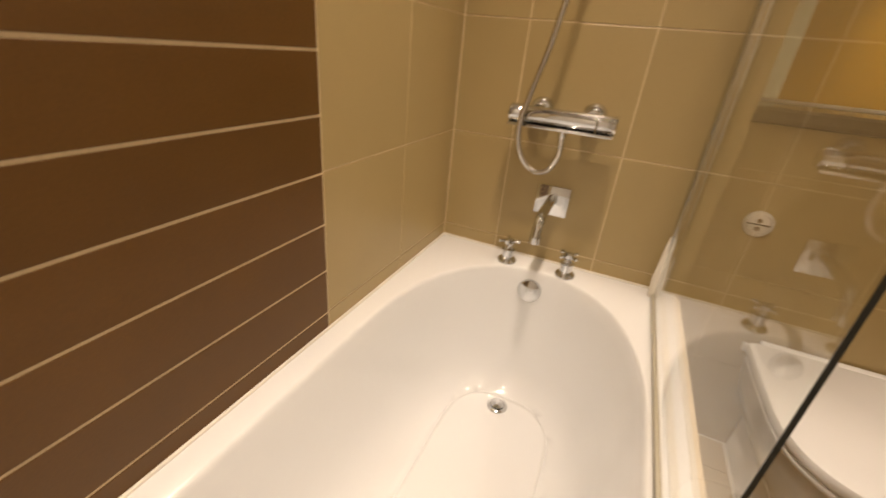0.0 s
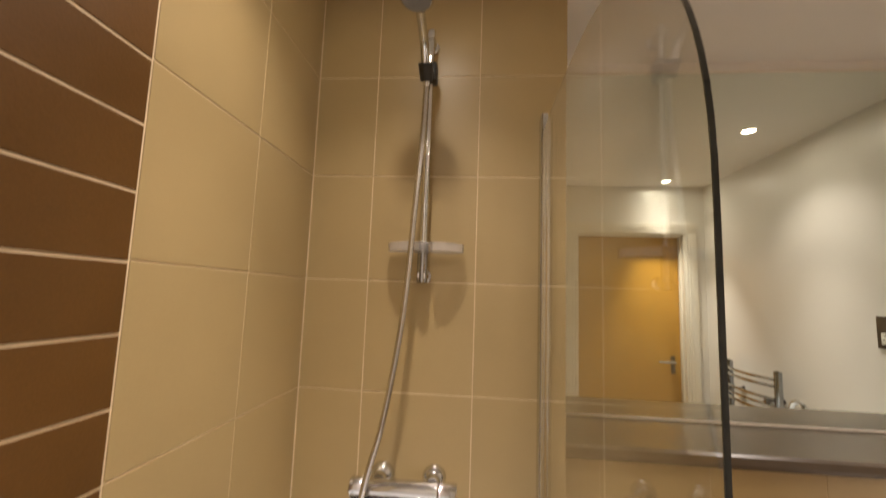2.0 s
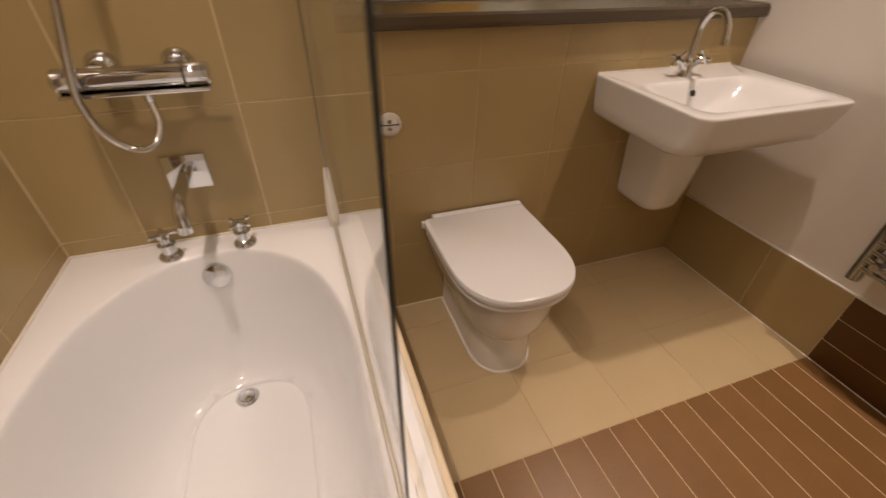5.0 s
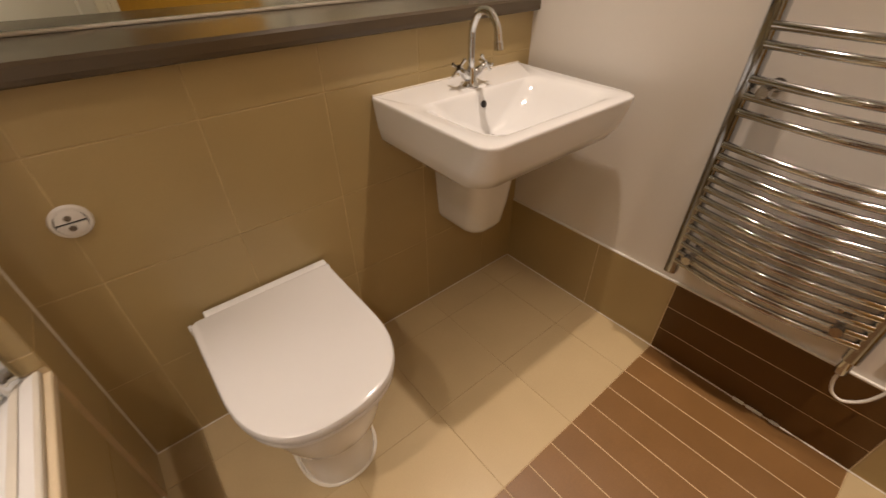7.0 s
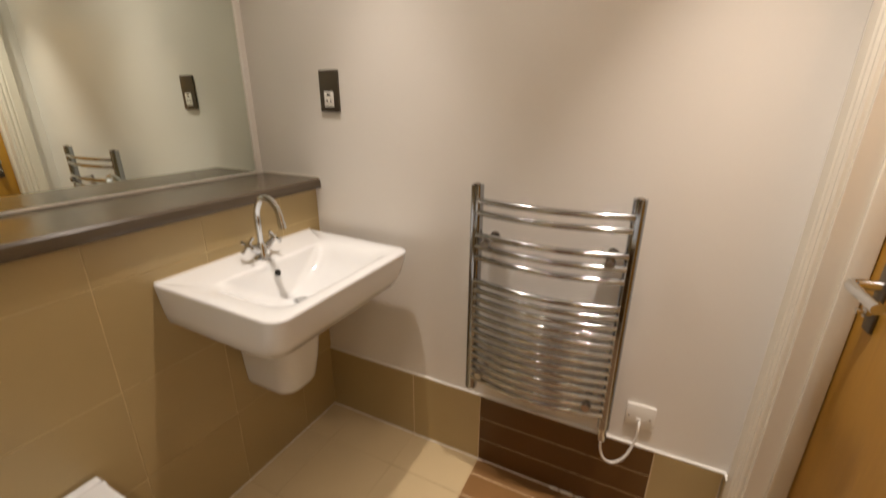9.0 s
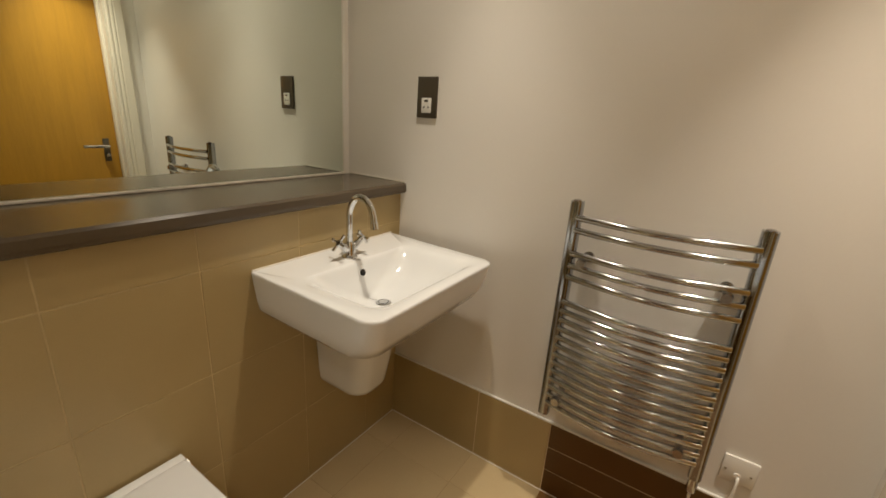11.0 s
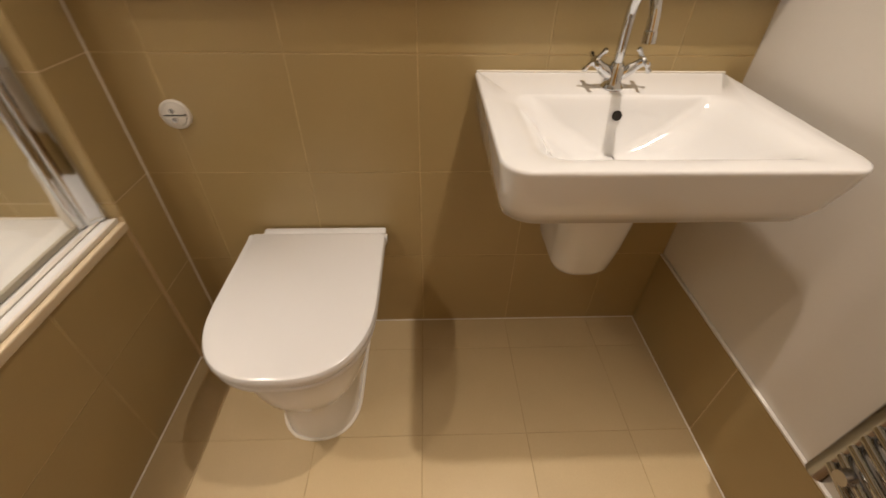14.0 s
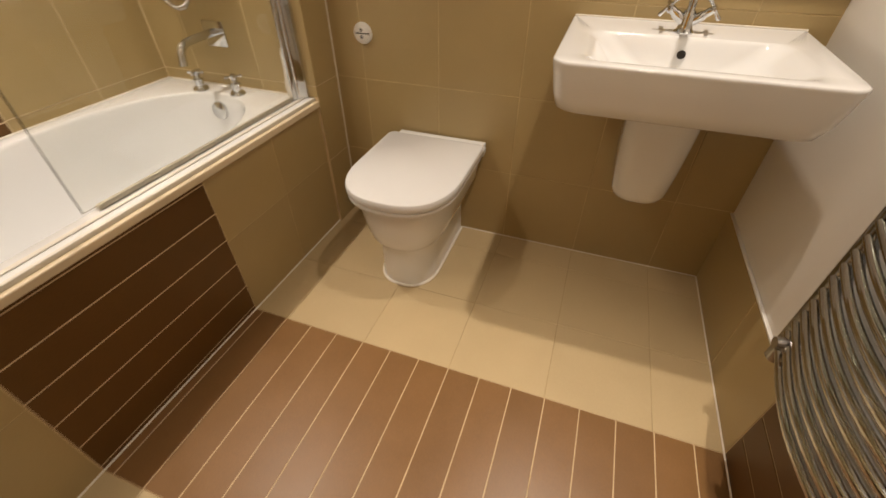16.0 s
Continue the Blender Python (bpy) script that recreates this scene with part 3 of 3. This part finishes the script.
def lobe_ring(s, k, z):
    """The outline of one wing of the tray from above, shrunk by k."""
    cx, cy = 0.060, 0.0
    return [Vector((SX + 0.005 + s * (cx + (a - cx) * k), RY - 0.006 + cy + (b - cy) * k, z)) for a, b in LOBE]


for s in (-1, 1):
    tray = part("tray", loft([lobe_ring(s, 0.97, 1.6185), lobe_ring(s, 0.97, 1.6200)]), PLASTIC, dish, smooth=False)
    part("lip", loft([lobe_ring(s, 1.0, 1.617), lobe_ring(s, 1.03, 1.640), lobe_ring(s, 0.985, 1.640), lobe_ring(s, 0.955, 1.6205), lobe_ring(s, 1.0, 1.617)], False, False), LIP, tray, "hazy raised lip")
    for a, b in ((0.039, -0.022), (0.056, -0.013), (0.072, 0.000), (0.084, 0.016)):
        part("drain_hole_rim", lathe([(0.0050, 0), (0.0075, 0), (0.0075, 0.003), (0.0050, 0.003)], (SX + 0.005 + s * a, RY - 0.006 + b, 1.6202), sides=12), LIP, tray)
part("clip", lathe([(0.019, -0.012), (0.021, -0.008), (0.021, 0.016), (0.018, 0.020)], (SX, RY, 1.624), sides=20), PLASTIC, dish)

# ---- toilet ----
TX = 0.681
toilet = thing("toilet", (TX, 1.0, 0), "white back-to-wall toilet with closed D-shaped lid", "toilet")


def d_loop(cx, half, yb, yf, rnd, z, power=2.3, n=16, rb=0.012):
    """A D: straight back at yb, round nose at yf."""
    out = [Vector((cx + half - rb, yb, z)), Vector((cx - half + rb, yb, z)), Vector((cx - half, yb - rb, z))]
    for s in range(2 * n + 1):
        a = math.pi * s / (2 * n)
        c, t = -math.cos(a), math.sin(a)
        out.append(Vector((cx + half * math.copysign(abs(c) ** (2 / power), c), yf + rnd - rnd * abs(t) ** (2 / power), z)))
    return out + [Vector((cx + half, yb - rb, z))]


PX = 0.682
pan = [(0.110, 0.838, 0.132, 0.001), (0.111, 0.837, 0.133, 0.010), (0.109, 0.838, 0.134, 0.060), (0.108, 0.838, 0.135, 0.110), (0.109, 0.836, 0.137, 0.150), (0.113, 0.831, 0.145, 0.172),
       (0.124, 0.819, 0.160, 0.190), (0.141, 0.804, 0.182, 0.212), (0.155, 0.796, 0.200, 0.245), (0.166, 0.788, 0.213, 0.285), (0.173, 0.782, 0.222, 0.330), (0.178, 0.777, 0.228, 0.372), (0.178, 0.777, 0.228, 0.3835)]
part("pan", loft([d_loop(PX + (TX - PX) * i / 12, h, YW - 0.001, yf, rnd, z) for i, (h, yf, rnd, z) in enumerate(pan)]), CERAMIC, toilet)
part("base_sealant", loft([d_loop(PX, 0.115 + e, YW - 0.001, 0.835 - e, 0.136 + e, z) for e, z in ((0.003, 0.0005), (0.0035, 0.004), (0.0, 0.007))]), SEALANT, toilet, "white sealant bead at the floor")


def slab_d(half, yb, yf, rnd, z0, z1, e):
    ks = [(e, z0), (e * 0.3, z0 + e * 0.3), (0, z0 + e), (0, z1 - e), (e * 0.3, z1 - e * 0.3), (e, z1)]
    return loft([d_loop(TX, half - k, yb - k * 0.5, yf + k, rnd - k, z, 2.5) for k, z in ks])


part("seat", slab_d(0.197, 1.232, 0.750, 0.235, 0.384, 0.400, 0.005), SEAT, toilet)
part("lid", slab_d(0.201, 1.248, 0.746, 0.238, 0.4012, 0.4365, 0.011), SEAT, toilet, "closed white lid")
part("hinge_bar", box(TX - 0.160, TX + 0.200, 1.243, YW - 0.008, 0.385, 0.4365, 0.004), SEAT, toilet)
for s in (-1, 1):
    part("hinge_cap", tube([(TX + s * 0.196, 1.246, 0.413), (TX + s * 0.204, 1.246, 0.413)], 0.014, 16), SEAT, toilet)

flush = thing("flush_button", (0.388, YW, 0.783), "round white dual flush button on the tiled wall", "flush button")
part("surround", lathe([(0.037, 0), (0.037, 0.004), (0.034, 0.008), (0.029, 0.009), (0.028, 0.005), (0, 0.005)], (0.388, YW - 0.0005, 0.783), (0, -1, 0), 32), PALE, flush)
for s, lab in ((1, "small flush half"), (-1, "large flush half")):
    half_pts = [(0.026 * math.cos(a), 0.026 * math.sin(a)) for a in [math.pi * k / 16 for k in range(17)]]
    ring = lambda k, y: [Vector((0.388 + px * k, y, 0.783 + s * (0.0025 + pz * k))) for px, pz in half_pts]
    hb = part("button_half", loft([ring(1, YW - 0.005), ring(1, YW - 0.010), ring(0.9, YW - 0.0115)]), PALE, flush, lab)
    part("mark", lathe([(0.0065, 0), (0.0065, 0.0008), (0.0035, 0.0008), (0.0035, 0.0002), (0, 0.0002)], (0.386, YW - 0.0114, 0.783 + s * 0.0115), (0, -1, 0), 20), DARKCHROME, hb)

part("ring_gap", lathe([(0.0262, 0.005), (0.0262, 0.0056), (0.0284, 0.0056), (0.0284, 0.005)], (0.388, YW - 0.0005, 0.783), (0, -1, 0), 32), EDGE, flush, "dark ring round the buttons")
part("divider", box(0.388 - 0.025, 0.388 + 0.025, YW - 0.0075, YW - 0.0052, 0.7806, 0.7854, 0.0004), EDGE, flush, "dark slot between the halves", smooth=False)

# ---- basin ----
basin = thing("basin", (1.433, YW, 0.75), "white rectangular wall-hung ceramic basin with half pedestal", "basin")
WX0, WX1, WY0, WY1 = 1.124, 1.736, 0.810, YW - 0.001


def slope(loop, back=0.010):
    """Lets the rim climb a little towards the wall."""
    return [Vector((p.x, p.y, p.z + back * max(0.0, min(1.0, (p.y - (WY1 - 0.05)) / 0.05)))) for p in loop]


sh = [(0.060, 0.150, 0.728, 0.07), (0.030, 0.075, 0.737, 0.065), (0.018, 0.040, 0.752, 0.06), (0.010, 0.018, 0.79, 0.055), (0.004, 0.006, 0.838, 0.05), (0.0005, 0.001, 0.865, 0.048), (0.0, 0.0, 0.871, 0.048), (0.0015, 0.0015, 0.8755, 0.047), (0.005, 0.005, 0.877, 0.046)]
outer = [slope(rounded(WX0 + i, WX1 - i, WY0 + f, WY1, [0.004, 0.004, r, r], z)) for i, f, z, r in sh]
bowl = [(-0.010, 0.8769, 0.050), (0.002, 0.8760, 0.051), (0.012, 0.8730, 0.053), (0.022, 0.8665, 0.056), (0.033, 0.8550, 0.060), (0.046, 0.8370, 0.066), (0.062, 0.8130, 0.072), (0.084, 0.7960, 0.075), (0.112, 0.7740, 0.072), (0.140, 0.7600, 0.060), (0.165, 0.7530, 0.035)]
inn = [rounded(WX0 + 0.050 + i * 1.35, WX1 - 0.050 - i * 1.35, WY0 + 0.038 + i * 0.85, WY1 - 0.125 - i * 0.28, r, z) for i, z, r in bowl]
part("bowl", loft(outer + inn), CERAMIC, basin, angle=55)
part("overflow_hole", lathe([(0.011, 0.001), (0.011, 0.003), (0.008, 0.004), (0, 0.002)], (1.430, 1.1405, 0.835), (0, -0.93, 0.36), 20), BLACK, basin)
part("waste", lathe([(0.026, 0), (0.026, 0.003), (0.022, 0.005), (0.019, 0.005), (0.018, 0.002), (0.015, 0.002), (0.014, 0.006), (0, 0.007)], (1.433, 1.050, 0.7515), sides=24), CHROME, basin)
shroud = [(0.105, 1.045, 0.748, 0.06), (0.103, 1.048, 0.70, 0.06), (0.098, 1.055, 0.60, 0.06), (0.091, 1.065, 0.50, 0.06), (0.084, 1.078, 0.420, 0.06), (0.076, 1.090, 0.398, 0.058), (0.060, 1.110, 0.382, 0.050), (0.034, 1.150, 0.376, 0.030)]
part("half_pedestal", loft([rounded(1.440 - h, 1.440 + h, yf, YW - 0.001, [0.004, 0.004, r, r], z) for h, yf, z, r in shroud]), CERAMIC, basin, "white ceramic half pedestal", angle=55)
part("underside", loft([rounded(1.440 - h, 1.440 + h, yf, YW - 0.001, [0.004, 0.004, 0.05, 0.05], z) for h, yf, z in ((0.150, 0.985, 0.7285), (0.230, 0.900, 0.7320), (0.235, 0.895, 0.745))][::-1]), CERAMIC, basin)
part("wall_sealant", tube([(WX0 + 0.004, YW - 0.002, 0.8885), (WX1 - 0.004, YW - 0.002, 0.8885)], 0.003, 8), SEALANT, basin)

mixer = thing("basin_mixer", (1.430, 1.192, 0.89), "chrome swan-neck basin mixer with two cross handles", "tap")
mx, my, mz = 1.424, 1.194, 0.877
part("mixer_body", lathe([(0.026, 0), (0.026, 0.005), (0.021, 0.010), (0.018, 0.018), (0.018, 0.045), (0.015, 0.052), (0.0135, 0.056), (0, 0.056)], (mx, my, mz), sides=26), CHROME, mixer)
neck = [(mx, my, mz + 0.050), (mx, my, mz + 0.120), (mx, my - 0.004, mz + 0.165), (mx, my - 0.030, mz + 0.203), (mx, my - 0.068, mz + 0.205), (mx, my - 0.096, mz + 0.176), (mx, my - 0.106, mz + 0.138)]
part("swan_neck", tube(curve_points(neck, 7), 0.0105, 18), CHROME, mixer)
part("aerator", lathe([(0.0125, 0), (0.0125, 0.020), (0.0105, 0.022), (0, 0.022)], (mx, my - 0.109, mz + 0.118), (0, 0.16, 1), 18), CHROME, mixer)
for s in (-1, 1):
    p0, d = Vector((mx + s * 0.010, my, mz + 0.028)), Vector((s * 0.78, -0.12, 0.60)).normalized()
    arm = part("side_valve", tube([p0, p0 + d * 0.030, p0 + d * 0.033, p0 + d * 0.050, p0 + d * 0.053, p0 + d * 0.060], [0.0125, 0.0125, 0.010, 0.010, 0.013, 0.009], 18), CHROME, mixer)
    cr, u = bmesh.new(), d.orthogonal().normalized()
    w = d.cross(u)
    for k in range(4):
        a = radians(38 + 90 * k)
        q = u * math.cos(a) + w * math.sin(a)
        tube([p0 + d * 0.056 + q * r for r in (0.004, 0.020, 0.024, 0.030, 0.032)], [0.0045, 0.0045, 0.006, 0.0055, 0.002], 10, cr)
    part("cross_handle", cr, CHROME, arm)

# ---- towel radiator ----
rad = thing("towel_radiator", (1.73, 0.338, 0.38), "chrome ladder towel radiator with curved bars on the wall", "radiator")
RX, RA, RB = 1.728, 0.562, 0.100
for y in (RA, RB):
    part("upright", loft([rounded(RX - 0.017, RX + 0.017, y - 0.018, y + 0.018, [0.004, 0.015, 0.015, 0.004], z) for z in (0.384, 0.3865, 1.124, 1.130)]), DIMCHROME, rad, "chrome upright")
    part("end_cap", lathe([(0.011, 0), (0.011, 0.004), (0.006, 0.006), (0, 0.006)], (RX, y, 1.1295), sides=16), DARKCHROME, rad)
heights = [1.083, 1.045, 0.972, 0.934, 0.896] + [0.812 - 0.0312 * k for k in range(13)]
arc = [(RX - 0.012 - 0.036 * math.sin(math.pi * k / 12), RA - 0.008 + (RB - RA + 0.016) * k / 12, 0) for k in range(13)]
bar_mesh = mesh_of("bar", tube(arc, 0.0098, 12, cap=False), BAR, True)
for z in heights:
    ob = new("bar", bar_mesh)
    ob.matrix_basis = Matrix.Translation((0, 0, z))
    ob.parent = rad
    ob.matrix_parent_inverse = Matrix.Translation(rad.location).inverted()
for y, z in ((0.515, 0.953), (0.150, 0.953), (0.520, 0.468), (0.158, 0.468)):
    part("wall_bracket", tube([(XR - 0.0005, y, z), (XR - 0.008, y, z), (XR - 0.009, y, z), (RX - 0.026, y, z), (RX - 0.027, y, z), (RX - 0.045, y, z)], [0.017, 0.017, 0.009, 0.009, 0.015, 0.013], 18), DARKCHROME, rad, "dark chrome bracket")
part("heating_element", lathe([(0.010, 0), (0.014, 0.006), (0.014, 0.028), (0.012, 0.052), (0.009, 0.054), (0, 0.054)], (RX, RB, 0.331), sides=18), BAR, rad)
part("flex", tube(curve_points([(RX, RB, 0.335), (RX, RB - 0.002, 0.300), (RX + 0.004, RB - 0.016, 0.262), (RX + 0.012, RB - 0.045, 0.248), (RX + 0.024, RB - 0.078, 0.276), (RX + 0.036, RB - 0.098, 0.335), (RX + 0.040, RB - 0.102, 0.392), (XR - 0.008, RB - 0.102, 0.408)], 8), 0.0042, 10), WHITEP, rad, "white flex")

spur = thing("flex_outlet", (XR, 0.0, 0.42), "white plastic flex outlet plate with radiator cable", "socket")
part("face_plate", box(XR - 0.010, XR - 0.0003, -0.044, 0.041, 0.381, 0.467, 0.004), WHITEP, spur)
for dy in (-0.030, 0.031):
    part("screw", lathe([(0.0035, 0), (0.003, 0.0012), (0, 0.0013)], (XR - 0.0099, dy, 0.420), (-1, 0, 0), 12), DARKCHROME, spur)
part("cord_grip", lathe([(0.009, 0), (0.008, 0.004), (0, 0.004)], (XR - 0.0099, 0.001, 0.409), (-1, 0, 0), 16), WHITEP, spur)

shaver = thing("shaver_socket", (XR, 1.168, 1.405), "dark bronze shaver socket plate with pale insert", "socket")
part("face_plate", box(XR - 0.009, XR - 0.0003, 1.125, 1.211, 1.335, 1.476, 0.002), BRONZE, shaver)
ins = part("insert", box(XR - 0.0115, XR - 0.0085, 1.147, 1.189, 1.352, 1.404, 0.001), WHITEP, shaver, "pale plastic insert")
for dy in (-0.009, 0.009):
    part("socket_hole", lathe([(0.0034, 0), (0.003, 0.0008), (0, 0.0006)], (XR - 0.0114, 1.168 + dy, 1.372), (-1, 0, 0), 12), BLACK, ins)
part("voltage_bar", box(XR - 0.0122, XR - 0.0113, 1.160, 1.176, 1.390, 1.398, 0.0002, 1), DARKCHROME, ins, smooth=False)

# ---- downlights ----
for lx, ly, core, skirt in LAMPS:
    dl = thing("downlight", (lx, ly, ZC), "small round white recessed ceiling downlight, lit", "ceiling light", "ceiling downlights")
    part("bezel", lathe([(0.030, -0.001), (0.042, -0.001), (0.043, -0.004), (0.039, -0.008), (0.031, -0.006), (0.030, -0.001)], (lx, ly, ZC), sides=32), GLOSS, dl)
    bl = part("bulb", lathe([(0.028, -0.0005), (0.028, -0.003), (0, -0.0035)], (lx, ly, ZC), sides=24), BULB, dl)
    bl.visible_shadow = False

# ---- skirting on the painted walls ----
skirting = structure("skirting", box(XR - 0.010 + D, XR - 0.0005, YB + 0.011, YW - 0.0005, -0.002, 0.3055), GROUT, "low tiled skirting, brown planks between beige tiles", "skirting")
part("top_bead", box(XR - 0.0105, XR - 0.0005, YB + 0.002, YW - 0.001, 0.306, 0.3125, 0.002), WHITEP, skirting, "white edge bead")
part("corner_tile", box(DX1 + 0.095, XR - 0.0105, YB + 0.0005, YB + 0.0095, 0.0, 0.306, 0.001), BEIGE, skirting, smooth=False)
part("corner_bead", box(DX1 + 0.095, XR - 0.011, YB + 0.0005, YB + 0.010, 0.3065, 0.3125, 0.002), WHITEP, skirting)
part("floor_sealant", tube([(XR - 0.011, YB + 0.012, 0.001), (XR - 0.011, YW - 0.003, 0.001)], 0.0028, 8), SEALANT, skirting)
for y, w in ((0.232, 0.034), (0.185, 0.046), (0.128, 0.024)):
    part("sealant_flake", box(XR - 0.020, XR - 0.0098, y - w / 2, y + w / 2, 0.0005, 0.009, 0.003), WHITEP, skirting, "loose white sealant")
part("panel_sealant", tube([(XP + 0.0005, YF + 0.01, 0.001), (XP + 0.0005, YW - 0.003, 0.001)], 0.0036, 8), SEALANT, panel, "white sealant along the floor")
part("corner_sealant", tube([(XP + 0.0125, YW - 0.001, 0.002), (XP + 0.0125, YW - 0.001, 1.045)], 0.0036, 8), SEALANT, wall_low)
part("corner_sealant", tube([(XL + 0.001, YT - 0.001, RIM), (XL + 0.001, YT - 0.001, ZC - 0.002)], 0.0020, 8), GROUT, wall_taps)
part("floor_sealant", tube([(XP + 0.004, YW - 0.001, 0.001), (XR - 0.012, YW - 0.001, 0.001)], 0.0026, 8), SEALANT, wall_low)

# ---- tiles ----
ZROW = 0.007
zs_full = cuts(0.0, ZC, ZROW, PITCH)
xs_tap = cuts(XL, XP + 0.012, -0.005, PITCH)
tiles(wall_taps, (0, YT + D, 0), (1, 0, 0), (0, 0, 1), xs_tap, cuts(RIM, ZC, ZROW, PITCH), BEIGE)
tiles(wall_taps, (XP + 0.012 - D, 0, 0), (0, 1, 0), (0, 0, 1), [YT, YW], cuts(0, 1.05, ZROW, PITCH), BEIGE)
tiles(wall_taps, (XP + 0.012 - D, 0, 0), (0, 1, 0), (0, 0, 1), [YT, YM], cuts(1.09, ZC, ZROW, PITCH), BEIGE)
tiles(wall_left, (XL - D, 0, 0), (0, 1, 0), (0, 0, 1), [B1 - 0.019, 0.829, YT], cuts(RIM, ZC, ZROW, PITCH), BEIGE)
tiles(wall_left, (XL - D, 0, 0), (0, 1, 0), (0, 0, 1), [B0 - 0.019, B1 - 0.019], cuts(RIM, ZC, 0.004, PLANK), BROWN, "plank", 0.0048)
tiles(wall_left, (XL - D, 0, 0), (0, 1, 0), (0, 0, 1), cuts(YF, B0 - 0.019, B0 - 0.019, PITCH), cuts(RIM, ZC, ZROW, PITCH), BEIGE)
tiles(wall_low, (0, YW + D, 0), (1, 0, 0), (0, 0, 1), cuts(XP, XR, 0.682, PITCH), cuts(0.0, 1.052, ZROW, PITCH), BEIGE)
tiles(panel, (XP - D, 0, 0), (0, 1, 0), (0, 0, 1), cuts(B1, YT + 0.0, B1, PITCH)[:-1] + [YT], cuts(0.0, RIM - 0.036, ZROW, PITCH), BEIGE)
tiles(panel, (XP - D, 0, 0), (0, 1, 0), (0, 0, 1), [B0, B1], cuts(0.0, RIM - 0.036, 0.018, PLANK), BROWN, "plank", 0.004)
tiles(panel, (XP - D, 0, 0), (0, 1, 0), (0, 0, 1), cuts(YF, B0, B0, PITCH), cuts(0.0, RIM - 0.036, ZROW, PITCH), BEIGE)
sx = XR - 0.010 + D
tiles(skirting, (sx, 0, 0), (0, -1, 0), (0, 0, 1), [-YW, -(B1 + 0.298), -B1], [0, 0.306], BEIGE)
tiles(skirting, (sx, 0, 0), (0, -1, 0), (0, 0, 1), [-B1, -B0], [0, 0.102, 0.204, 0.306], BROWN, "plank")
tiles(skirting, (sx, 0, 0), (0, -1, 0), (0, 0, 1), [-B0, -YB - 0.012], [0, 0.306], BEIGE)
fx = cuts(XP - 0.02, XR - 0.001, 0.679, PITCH)
tiles(floor, (0, 0, -D), (1, 0, 0), (0, 1, 0), fx, [B1, B1 + 0.300, B1 + 0.606, YW + 0.002], FLOOR_BEIGE, gap=0.0024)
tiles(floor, (0, 0, -D), (1, 0, 0), (0, 1, 0), cuts(XP - 0.02, XR - 0.001, 0.369, 0.1027), [B0, B1], FLOOR_BROWN, "plank", 0.0036)
tiles(floor, (0, 0, -D), (1, 0, 0), (0, 1, 0), fx, [YB - 0.13, B0], FLOOR_BEIGE)
tiles(floor, (0, 0, -D), (1, 0, 0), (0, 1, 0), cuts(XP - 0.02, XJ, 0.679, PITCH), [YF, YB - 0.13], FLOOR_BEIGE)
